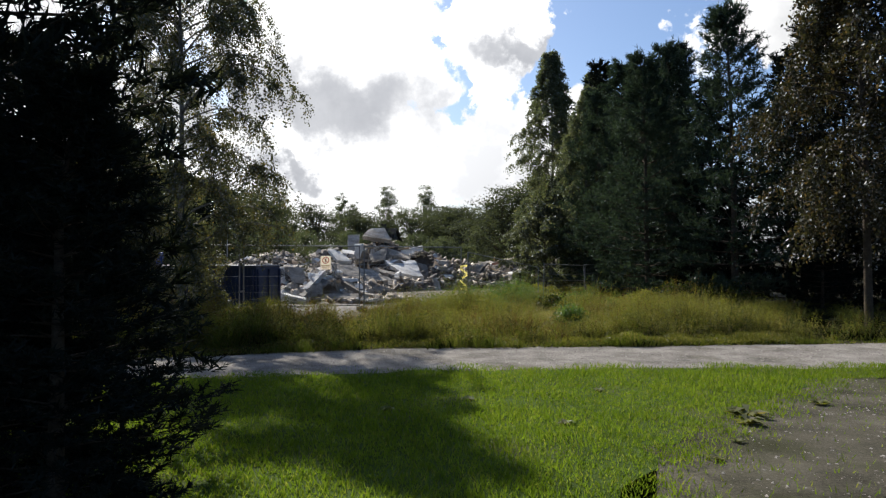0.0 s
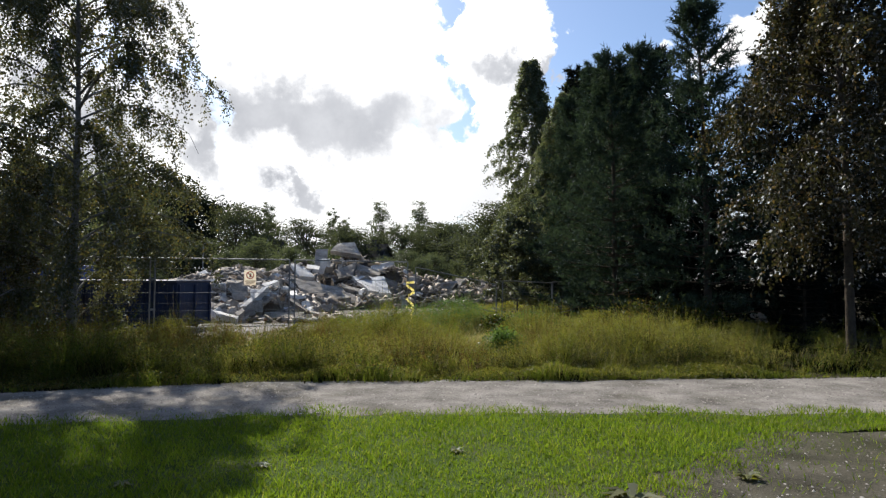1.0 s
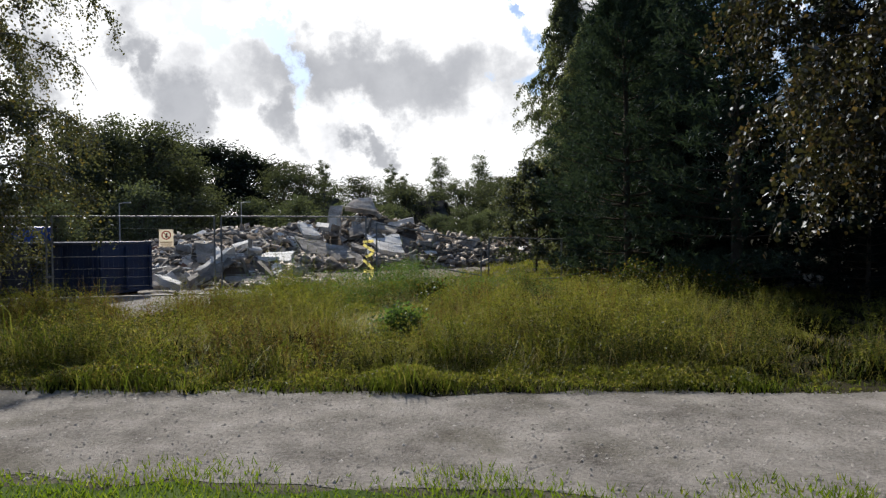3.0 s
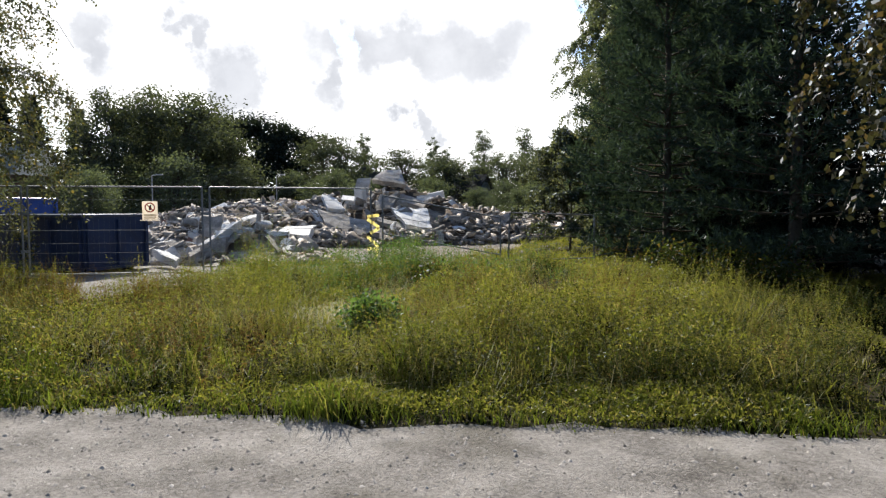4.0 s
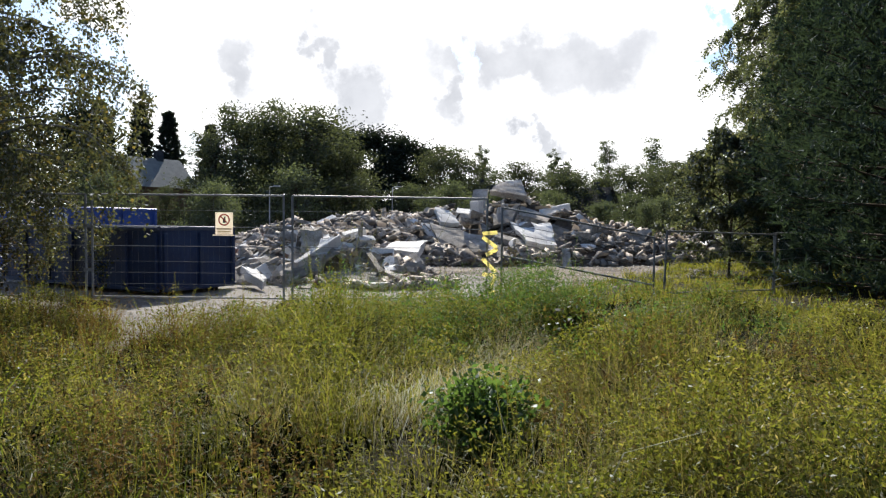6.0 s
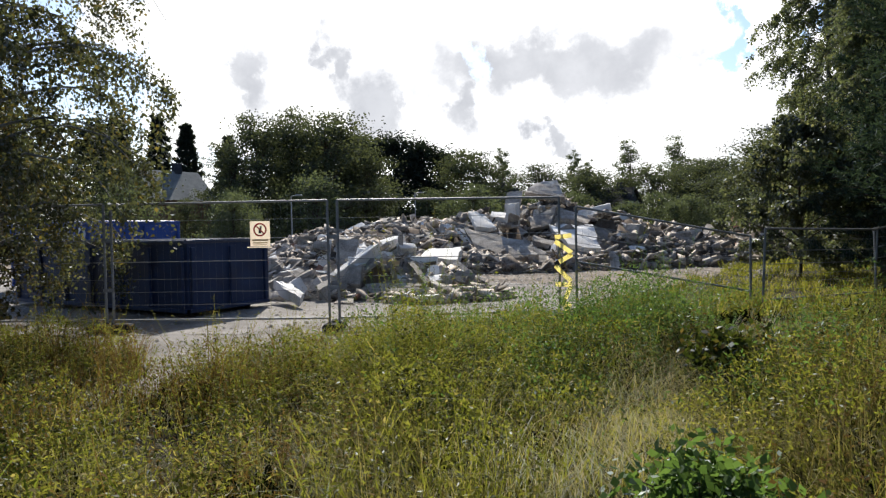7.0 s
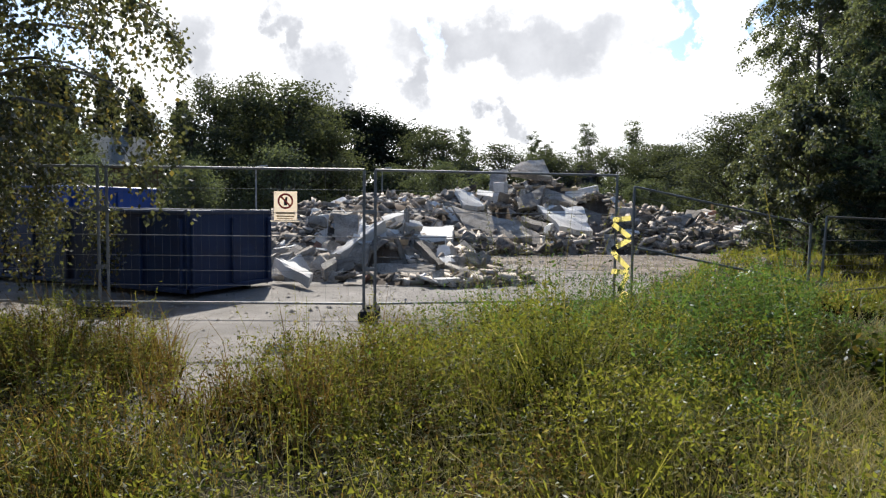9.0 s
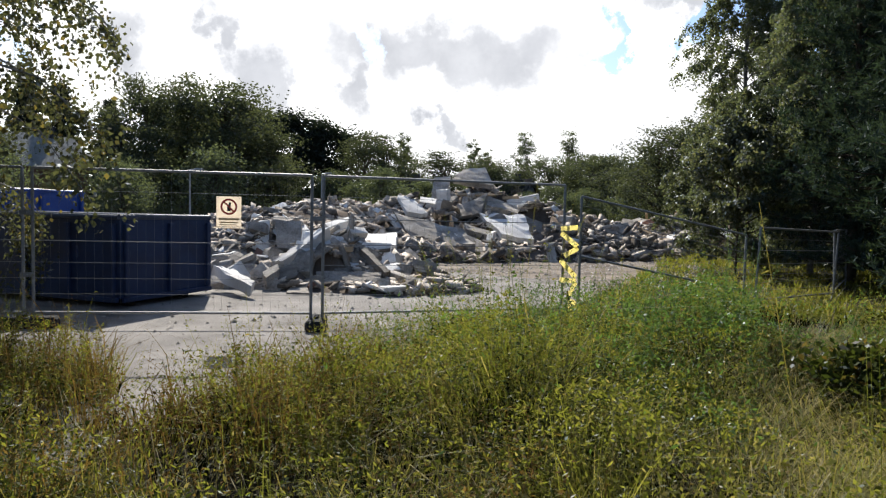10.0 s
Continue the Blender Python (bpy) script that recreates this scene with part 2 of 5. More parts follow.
    wall_red=surface("house_wall", (0.10, 0.06, 0.05), (0.16, 0.10, 0.08), 3, 0.85, 0.2, 20),
    wall_white=surface("house_trim", (0.22, 0.22, 0.21), (0.34, 0.34, 0.33), 3, 0.8, 0.1, 20),
    glass=surface("dark_glass", (0.02, 0.025, 0.03), (0.05, 0.055, 0.06), 2, 0.08, 0.0, 20),
    steel=surface("lamp_steel", (0.25, 0.26, 0.27), (0.4, 0.41, 0.42), 8, 0.5, 0.1, 40, metal=0.6),
)


# ---- mesh helpers ----
def mesh_np(name, verts, faces, mats, index=None):
    """A mesh from arrays: verts (n, 3), faces a list of (k, 3) or (k, 4) index arrays."""
    me = bpy.data.meshes.new(name)
    verts = np.asarray(verts, dtype=np.float32).reshape(-1, 3)
    faces = [np.asarray(f, dtype=np.int32) for f in faces if len(f)]
    totals = np.concatenate([np.full(len(f), f.shape[1], dtype=np.int32) for f in faces])
    loops = np.concatenate([f.ravel() for f in faces])
    me.vertices.add(len(verts))
    me.vertices.foreach_set("co", verts.ravel())
    me.loops.add(len(loops))
    me.loops.foreach_set("vertex_index", loops)
    me.polygons.add(len(totals))
    me.polygons.foreach_set("loop_start", np.concatenate([[0], np.cumsum(totals)[:-1]]).astype(np.int32))
    me.polygons.foreach_set("loop_total", totals)
    for m in (mats if isinstance(mats, (list, tuple)) else [mats]):
        me.materials.append(m)
    if index is not None:
        me.polygons.foreach_set("material_index", np.asarray(index, dtype=np.int32))
    me.update(calc_edges=True)
    return me


def child(name, me, parent=None, label="", at=None, kind=""):
    ob = new(name, me)
    if parent is not None:
        ob.parent = parent
    if at is not None:
        ob.matrix_basis = at
    return tagged(ob, label, kind=kind)


def thing(name, label, category, at=None, group="", kind=""):
    ob = new(name)
    ob.empty_display_size = 0.2
    if at is not None:
        ob.matrix_basis = at
    return tagged(ob, label, category, group, kind)


def part(name, bm, material, parent, label="", at=None, smooth=False):
    me = bpy.data.meshes.new(name)
    bmesh.ops.recalc_face_normals(bm, faces=bm.faces)
    bm.to_mesh(me)
    bm.free()
    me.materials.append(material)
    if smooth:
        me.polygons.foreach_set("use_smooth", [True] * len(me.polygons))
    return child(name, me, parent, label, at)


def box_bm(x0, x1, y0, y1, z0, z1, bevel=0.0, bm=None):
    own = bm or bmesh.new()
    made = bmesh.ops.create_cube(own, size=1, matrix=Matrix.Translation(((x0 + x1) / 2, (y0 + y1) / 2, (z0 + z1) / 2)) @ Matrix.Diagonal((x1 - x0, y1 - y0, z1 - z0, 1)))
    if bevel:
        es = {e for v in made["verts"] for e in v.link_edges}
        bmesh.ops.bevel(own, geom=list(es), offset=bevel, segments=1, affect="EDGES")
    return own


def rod_bm(a, b, r, sides=8, bm=None, r2=None):
    own = bm or bmesh.new()
    a, b = Vector(a), Vector(b)
    d = b - a
    m = Matrix.Translation((a + b) / 2) @ d.to_track_quat("Z", "Y").to_matrix().to_4x4()
    bmesh.ops.create_cone(own, cap_ends=True, segments=sides, radius1=r, radius2=r if r2 is None else r2, depth=d.length, matrix=m)
    return own


def tube(path, radii, sides=6):
    """Vertices and quads of a tapered tube along a path."""
    path = np.asarray(path, float)
    n = len(path)
    t = np.gradient(path, axis=0)
    t /= np.linalg.norm(t, axis=1, keepdims=True) + 1e-9
    ref = np.where(np.abs(t[:, 2:3]) > 0.9, np.array([[1.0, 0, 0]]), np.array([[0, 0, 1.0]]))
    a = np.cross(t, ref)
    a /= np.linalg.norm(a, axis=1, keepdims=True) + 1e-9
    b = np.cross(t, a)
    ang = np.linspace(0, 2 * np.pi, sides, endpoint=False)
    ring = np.cos(ang)[None, :, None] * a[:, None] + np.sin(ang)[None, :, None] * b[:, None]
    v = path[:, None] + ring * np.asarray(radii, float)[:, None, None]
    i, j = np.meshgrid(np.arange(n - 1), np.arange(sides), indexing="ij")
    k = (j + 1) % sides
    f = np.stack([i * sides + j, i * sides + k, (i + 1) * sides + k, (i + 1) * sides + j], -1).reshape(-1, 4)
    return v.reshape(-1, 3), f


class Bag:
    """Collects pieces of geometry for one mesh."""

    def __init__(self):
        self.v, self.f, self.n = [], {3: [], 4: []}, 0

    def add(self, v, f):
        self.v.append(np.asarray(v).reshape(-1, 3))
        f = np.asarray(f)
        self.f[f.shape[1]].append(f + self.n)
        self.n += len(self.v[-1])

    def mesh(self, name, mat):
        return mesh_np(name, np.concatenate(self.v), [np.concatenate(x) for x in (self.f[3], self.f[4]) if x], mat)


def unit(v):
    return v / (np.linalg.norm(v, axis=-1, keepdims=True) + 1e-9)


def leaves(p, length, width, rng, lean=None, fold=0.0):
    """Diamond leaves at points p; lean pulls their axes towards a direction."""
    n = len(p)
    a = rng.normal(size=(n, 3))
    if lean is not None:
        a = a * 0.7 + np.asarray(lean)
    a = unit(a)
    b = unit(np.cross(a, rng.normal(size=(n, 3))))
    l = (np.asarray(length) * rng.uniform(0.7, 1.25, n))[:, None]
    w = (np.asarray(width) * rng.uniform(0.7, 1.25, n))[:, None]
    v = np.stack([p, p + a * l * 0.45 + b * w * 0.5, p + a * l, p + a * l * 0.45 - b * w * 0.5], 1)
    return v.reshape(-1, 3), np.arange(4 * n).reshape(-1, 4)


def blades(p, height, width, bend, rng, flat=0.0):
    """Bent grass blades: a quad and a tip each."""
    n = len(p)
    az = rng.uniform(0, 2 * np.pi, n)
    side = np.stack([np.cos(az), np.sin(az), np.zeros(n)], 1)
    az2 = rng.uniform(0, 2 * np.pi, n)
    out = np.stack([np.cos(az2), np.sin(az2), np.zeros(n)], 1)
    h, w, b = (np.broadcast_to(np.asarray(x, float), (n,))[:, None] for x in (height, width, bend))
    up = np.array([[0, 0, 1.0]])
    mid = p + up * h * 0.55 + out * h * b * 0.3
    tip = p + up * h * (1 - 0.35 * b) + out * h * b
    v = np.stack([p - side * w / 2, p + side * w / 2, mid + side * w * 0.4, mid - side * w * 0.4, tip], 1).reshape(-1, 3)
    i = np.arange(n)[:, None] * 5
    return v, i + np.array([[0, 1, 2, 3]]), i + np.array([[3, 2, 4]])


# ---- ground ----
GRID = np.random.default_rng(90).uniform(0, 1, (64, 64))


def lumps(x, y, size):
    """Smooth random hummocks between 0 and 1."""
    u, v = (np.asarray(x) + 40) / size, (np.asarray(y) + 40) / size
    i, j = np.floor(u).astype(int), np.floor(v).astype(int)
    a, b = u - i, v - j
    a, b = a * a * (3 - 2 * a), b * b * (3 - 2 * b)
    g = lambda m, n: GRID[m % 64, n % 64]
    return (g(i, j) * (1 - a) + g(i + 1, j) * a) * (1 - b) + (g(i, j + 1) * (1 - a) + g(i + 1, j + 1) * a) * b


def mound(x, y):
    """Height of the soil: flat, with a low bank under the weeds."""
    x, y = np.asarray(x, float), np.asarray(y, float)
    return np.maximum(0.0, 0.30 * np.exp(-(((x - 4.6) / 3.4) ** 2 + ((y - 20.3) / 3.4) ** 2)) - 0.035)


def sheet(name, outline, z, mat, label, category, step=None):
    """A flat piece of ground from an outline, with its thickness below."""
    bm = bmesh.new()
    vs = [bm.verts.new((x, y, z)) for x, y in outline]
    f = bm.faces.new(vs)
    bmesh.ops.triangulate(bm, faces=[f])
    me = bpy.data.meshes.new(name)
    bmesh.ops.recalc_face_normals(bm, faces=bm.faces)
    if bm.faces and sum(f.normal.z for f in bm.faces) < 0:
        bmesh.ops.reverse_faces(bm, faces=bm.faces)
    bm.to_mesh(me)
    bm.free()
    me.materials.append(mat)
    return tagged(new(name, me), label, category, kind="structure")


def ground_sheet():
    near = np.linspace(-30, 40, 141)
    xs = np.concatenate([[-2500, -600, -200, -80], near, [90, 220, 600, 2500]])
    ys = np.concatenate([[-2500, -500, -120, -40], np.linspace(-10, 60, 141), [100, 160, 300, 800, 2500]])
    gx, gy = np.meshgrid(xs, ys, indexing="ij")
    v = np.stack([gx, gy, mound(gx, gy)], -1).reshape(-1, 3)
    i, j = np.meshgrid(np.arange(len(xs) - 1), np.arange(len(ys) - 1), indexing="ij")
    n = len(ys)
    f = np.stack([i * n + j, (i + 1) * n + j, (i + 1) * n + j + 1, i * n + j + 1], -1).reshape(-1, 4)
    ob = new("ground", mesh_np("ground", v, [f], M["soil"]))
    return tagged(ob, "dark soil and grass ground out to the horizon", "ground", kind="structure")


def wavy(points, amount, seed, step=0.35):
    """A polyline with a ragged edge."""
    rng = np.random.default_rng(seed)
    out = []
    for (ax, ay), (bx, by) in zip(points[:-1], points[1:]):
        n = max(1, int(math.hypot(bx - ax, by - ay) / step))
        for k in range(n):
            t = k / n
            j = rng.normal(0, amount, 2)
            out.append((ax + (bx - ax) * t + j[0], ay + (by - ay) * t + j[1]))
    out.append(points[-1])
    return out


ground_sheet()
PATH_FAR = [(-30, 8.0), (-12, 9.2), (-4.4, 10.7), (-1, 11.75), (3.4, 12.05), (8.1, 12.5), (16, 13.2), (34, 14.5)]
PATH_NEAR = [(34, 12.0), (16, 10.6), (7.2, 9.7), (4.0, 9.65), (0.3, 9.5), (-3.4, 8.8), (-12, 7.4), (-30, 6.0)]
LAWN_EDGE = [(0.6, -1.0), (1.3, 3.0), (1.9, 4.6), (3.1, 6.4), (4.6, 7.8), (5.4, 8.7), (5.6, 9.6)]
sheet("lawn", wavy([(x - 0.55, y) for x, y in LAWN_EDGE if y < 8.8] + [(6.5, 8.9), (11, 9.25)], 0.1, 3) + wavy([(11, 9.9), (7.2, 9.62), (4.0, 9.55), (0.3, 9.42), (-3.4, 8.74), (-12, 7.3)], 0.06, 9) + [(-12, -4), (0.0, -4)], 0.0075, M["lawn_soil"], "green mown lawn beside a gravel path", "lawn")
sheet("gravel_drive", [(-12.5, -6), (-12.5, 7.6), (-3.4, 9.0), (0.3, 9.8), (7.2, 9.9), (14, 10.8), (14, -6)], 0.0025, M["drive"], "grey-brown gravel drive strewn with weeds beside the lawn", "drive")
sheet("path", wavy(PATH_FAR, 0.07, 1) + wavy(PATH_NEAR, 0.07, 2), 0.0065, M["gravel"], "straight grey gravel footpath between lawn and meadow", "path")
YARD_EDGE = [(-30, 16.0), (-9, 17.0), (-6, 17.4), (-3.4, 17.3), (-2.85, 16.9), (-2.72, 16.2), (-2.15, 16.2), (-2.0, 17.3), (-1.5, 18.4), (-1.1, 20.0), (-0.7, 21.5), (-0.2, 23.0), (1.0, 25.0)]
sheet("yard_asphalt", wavy([(x, y - (1.0 if x < -0.5 else 0.0)) for x, y in YARD_EDGE], 0.08, 5) + [(1.2, 28.4), (-6, 30.5), (-30, 33)], 0.006, M["asphalt"], "pale cracked asphalt of a demolition yard", "pavement")
sheet("yard_dirt", [(1.0, 25.0)] + wavy([(1.7, 28.0), (2.8, 33), (4.2, 40), (14, 46)], 0.12, 6) + [(24, 75), (-45, 75), (-45, 30), (-30, 30.4), (-6, 28.0), (-1, 26.9)], 0.004, M["dirt"], "rutted brown dirt of a cleared demolition site", "ground")


# ---- containers ----
def container(name, label, corner, heading, length, width, height, mat, ribs, lip):
    """An open steel skip: local x along its long side from the near corner, y into its depth."""
    base = thing(name, label, "container", pose(corner[0], corner[1], 0.0, 0, 0, heading))
    lift, t = 0.16, 0.05
    body = bmesh.new()
    box_bm(0, length, 0, t, lift, height, 0.006, body)
    box_bm(0, length, width - t, width, lift, height, 0.006, body)
    box_bm(0, t, t + 0.002, width - t - 0.002, lift, height, 0.006, body)
    box_bm(length - t, length, t + 0.002, width - t - 0.002, lift, height, 0.006, body)
    box_bm(t, length - t, t, width - t, lift + 0.01, lift + 0.06, 0.0, body)
    part("body", body, mat, base)
    for k in range(ribs):
        x = 0.12 + (length - 0.24) * k / (ribs - 1)
        part("rib", box_bm(x - 0.045, x + 0.045, -0.07, -0.002, lift + 0.02, height - 0.09, 0.012), mat, base)
    for y in (0.1, width / 2, width - 0.1):
        part("rib", box_bm(length + 0.002, length + 0.07, y - 0.045, y + 0.045, lift + 0.02, height - 0.09, 0.012), mat, base)
    part("lower_rail", box_bm(length + 0.003, length + 0.06, 0.02, width - 0.02, lift - 0.06, lift + 0.018, 0.01), mat, base)
    for y in (-0.05, width - 0.06):
        part("rim", rod_bm((-0.03, y, height + 0.01), (length + 0.03, y, height + 0.01), 0.04, 8), lip, base, "worn steel rim")
    part("rim", rod_bm((0.02, 0.0, height + 0.01), (0.02, width, height + 0.01), 0.045, 8), lip, base)
    part("rim", rod_bm((length - 0.02, 0.0, height + 0.01), (length - 0.02, width, height + 0.01), 0.045, 8), lip, base)
    for y in (0.35, width - 0.45):
        part("skid", box_bm(0.2, length - 0.2, y, y + 0.12, 0.0, lift, 0.01), M["footblock"], base)
    for k in range(3):
        x = 0.8 + k * (length - 1.6) / 2
        part("hook", rod_bm((x, -0.09, height * 0.55), (x, -0.09, height * 0.55 + 0.18), 0.018, 6), mat, base)
    part("lower_rail", box_bm(0.02, length - 0.02, -0.06, -0.003, lift - 0.06, lift + 0.018, 0.01), mat, base)
    return base


front = container("waste_container", "dark navy steel waste container full of rubble on asphalt", (-12.05, 21.68), -7.0, 6.0, 2.05, 1.43, M["navy"], 7, M["rim"])
back = container("roll_off_container", "taller bright blue steel container with round white mark", (-16.2, 24.3), -7.0, 4.6, 2.3, 1.92, M["blue"], 5, M["blue"])


def ring_mark(parent, x, z, r):
    bm = bmesh.new()
    n = 24
    for k in range(n):
        if k in (5, 6, 14):
            continue
        a0, a1 = 2 * math.pi * k / n, 2 * math.pi * (k + 1) / n
        q = [(math.cos(a) * q_r + x, -0.085, math.sin(a) * q_r + z) for a, q_r in ((a0, r), (a1, r), (a1, r * 0.5), (a0, r * 0.5))]
        bm.faces.new([bm.verts.new(p) for p in q])
    part("round_mark", bm, M["logo"], parent, "broken white ring painted on blue steel")


def bars(parent, x, z, w, h):
    part("plain_mark", box_bm(x, x + w, -0.086, -0.074, z, z + h), M["logo"], parent, "white painted block")


ring_mark(back, 3.7, 1.64, 0.19)
bars(back, 2.3, 1.54, 0.05, 0.26)


# ---- rubble ----
RNG = np.random.default_rng(11)


def chunk_mesh(name, seed, flat, mat, rough=0.22):
    """A broken block: hull of a jittered box with knocked-off corners."""
    rng = np.random.default_rng(seed)
    bm = bmesh.new()
    for sx in (-1, 1):
        for sy in (-1, 1):
            for sz in (-1, 1):
                for _ in range(2):
                    j = rng.uniform(-rough, rough, 3)
                    bm.verts.new(((sx + j[0]) * 0.5, (sy + j[1]) * 0.5, (sz + j[2] * (0.4 if flat < 0.5 else 1)) * 0.5 * flat))
    hull = bmesh.ops.convex_hull(bm, input=bm.verts)
    junk = [v for v in bm.verts if not v.link_faces]
    bmesh.ops.delete(bm, geom=junk, context="VERTS")
    bmesh.ops.dissolve_limit(bm, angle_limit=0.06, verts=bm.verts, edges=bm.edges)
    bmesh.ops.recalc_face_normals(bm, faces=bm.faces)
    me = bpy.data.meshes.new(name)
    bm.to_mesh(me)
    bm.free()
    me.materials.append(mat)
    return me


CHUNKS = [chunk_mesh("chunk", 100 + k, 0.7, M[("concrete", "concrete", "concrete", "pale_lit_concrete", "concrete", "dust", "concrete", "brick")[k % 8]], 0.35) for k in range(16)]
SLABS = [chunk_mesh("slab", 200 + k, 0.16, M[("concrete", "pale_lit_concrete", "concrete")[k % 3]], 0.3) for k in range(12)]
PLANKS = [chunk_mesh("plank", 300 + k, 1.0, M[("lumber", "concrete", "lumber")[k % 3]], 0.08) for k in range(6)]


LIMITS = []


class Pile:
    """A heap of broken concrete: a dusty core, fragments, and blocks as parts."""

    def __init__(self, label, centre, bumps, seed):
        self.c = centre
        self.bumps = bumps
        self.rng = np.random.default_rng(seed)
        self.base = thing("rubble_pile", label, "rubble pile", pose(centre[0], centre[1], 0))

    def height(self, x, y):
        x, y = np.asarray(x, float), np.asarray(y, float)
        h = np.zeros_like(x)
        for bx, by, rx, ry, top in self.bumps:
            d = np.sqrt(((x - bx) / rx) ** 2 + ((y - by) / ry) ** 2)
            h = np.maximum(h, top * np.clip(1 - d, 0, 1) ** 0.8)
        # the heap stays under the great slabs and low in front of them
        for x0, x1, y0, y1, a, b, c in LIMITS:
            inside = (x > x0 - 0.15) & (x < x1 + 0.15) & (y > y0 - 1.8) & (y < y1 + 0.1)
            z = a * np.clip(x, x0, x1) + b * np.clip(y, y0, y1) + c - 0.22
            h = np.where(inside, np.minimum(h, np.maximum(z, 0.1)), h)
        return h

    def core(self, x0, x1, y0, y1, step, jag):
        xs, ys = np.arange(x0, x1, step), np.arange(y0, y1, step)
        gx, gy = np.meshgrid(xs, ys, indexing="ij")
        h = self.height(gx, gy)
        z = np.where(h > 0.03, h * 0.86 + self.rng.normal(0, jag, h.shape) * np.clip(h, 0, 1), -0.06)
        v = np.stack([gx - self.c[0], gy - self.c[1], z], -1).reshape(-1, 3)
        i, j = np.meshgrid(np.arange(len(xs) - 1), np.arange(len(ys) - 1), indexing="ij")
        n = len(ys)
        f = np.stack([i * n + j, (i + 1) * n + j, (i + 1) * n + j + 1, i * n + j + 1], -1).reshape(-1, 4)
        keep = (h.reshape(-1)[f] > 0).any(1)
        child("dust_core", mesh_np("dust_core", v, [f[keep]], M["dust"]), self.base, "grey-brown dust and crushed mortar")

    def fragments(self, n, x0, x1, y0, y1, lo, hi):
        """Countless small broken bits, joined."""
        p = np.stack([self.rng.uniform(x0, x1, n), self.rng.uniform(y0, y1, n)], 1)
        h = self.height(p[:, 0], p[:, 1])
        p, h = p[h > 0.02], h[h > 0.02]
        n = len(p)
        corners = np.array([[-1, -1, -1], [1, -1, -1], [1, 1, -1], [-1, 1, -1], [-1, -1, 1], [1, -1, 1], [1, 1, 1], [-1, 1, 1]]) * 0.5
        size = (lo * 0.6 + (hi - lo) * 1.15 * self.rng.uniform(size=(n, 1, 1)) ** 2.2) * self.rng.uniform([0.6, 0.3, 0.10], [2.3, 0.9, 0.5], (n, 3))[:, None]
        v = corners[None] * size * (1 + self.rng.uniform(-0.3, 0.3, (n, 8, 3)))
        q = unit(self.rng.normal(size=(n, 3)) * 0.38 + [0, -0.1, 1])
        a = unit(np.cross(q, self.rng.normal(size=(n, 3))))
        b = np.cross(q, a)
        v = v[:, :, 0:1] * a[:, None] + v[:, :, 1:2] * b[:, None] + v[:, :, 2:3] * q[:, None]
        v += np.stack([p[:, 0] - self.c[0], p[:, 1] - self.c[1], h * 0.88 + 0.03], 1)[:, None]
        quads = np.array([[3, 2, 1, 0], [4, 5, 6, 7], [0, 1, 5, 4], [1, 2, 6, 5], [2, 3, 7, 6], [3, 0, 4, 7]])
        f = (np.arange(n)[:, None, None] * 8 + quads[None]).reshape(-1, 4)
        child("debris", mesh_np("debris", v.reshape(-1, 3), [f], M["fragments"]), self.base, "countless small broken concrete and mortar bits", kind="stuff")

    def blocks(self, n, x0, x1, y0, y1, lo, hi, slabs=0.45, planks=0.08):
        made = 0
        while made < n:
            x, y = self.rng.uniform(x0, x1), self.rng.uniform(y0, y1)
            h = float(self.height(x, y))
            if h < 0.08:
                continue
            made += 1
            e = 0.2
            gx = float(self.height(x + e, y) - self.height(x - e, y)) / (2 * e)
            gy = float(self.height(x, y + e) - self.height(x, y - e)) / (2 * e)
            up = Vector((-gx, -gy, 1)).normalized()
            k = self.rng.uniform()
            s = lo + (hi - lo) * self.rng.uniform() ** 2
            if k < slabs:
                me, name = SLABS[self.rng.integers(len(SLABS))], "slab"
                sc = (s * 1.9, s * self.rng.uniform(0.6, 1.1), s * self.rng.uniform(0.7, 1.2))
                tilt = 0.22
            elif k < slabs + planks:
                me, name = PLANKS[self.rng.integers(len(PLANKS))], "plank"
                sc = (s * 2.6, 0.12, 0.06)
                tilt = 0.3
            else:
                me, name = CHUNKS[self.rng.integers(len(CHUNKS))], "chunk"
                sc = (s, s * self.rng.uniform(0.6, 1.0), s * self.rng.uniform(0.5, 1.0))
                tilt = 0.55
            up = (up + Vector(self.rng.normal(0, tilt, 3))).normalized()
            if up.z < 0.1:
                up.z = 0.1
                up.normalize()
            m = Matrix.Translation((x - self.c[0], y - self.c[1], h * 0.9 + 0.02)) @ up.to_track_quat("Z", "Y").to_matrix().to_4x4() @ pose(0, 0, 0, 0, 0, self.rng.uniform(0, 360)) @ Matrix.Diagonal((*sc, 1))
            child(name, me, self.base, at=m)


def big_slab(label, a, b, width, thick, mat, seed, roll=0.0, name="concrete_slab", holes=0):
    """A long broken slab from point a to point b."""
    a, b = Vector(a), Vector(b)
    d = b - a
    rng = np.random.default_rng(seed)
    bm = bmesh.new()
    L, n = d.length, 9
    top, bot = [], []
    for i in range(n):
        x = -L / 2 + L * i / (n - 1)
        row_t, row_b = [], []
        for s in (-1, 0, 1):
            e = rng.normal(0, width * 0.045) if s else 0.0
            ex = rng.normal(0, L * 0.02) if i in (0, n - 1) else 0.0
            zz = rng.normal(0, thick * 0.05)
            row_t.append(bm.verts.new((x + ex, s * width / 2 + e, thick / 2 + zz)))
            row_b.append(bm.verts.new((x + ex * 0.4 + rng.normal(0, 0.01), s * width / 2 + e * 1.5, -thick / 2 + zz)))
        top.append(row_t), bot.append(row_b)
    for i in range(n - 1):
        for s in (0, 1):
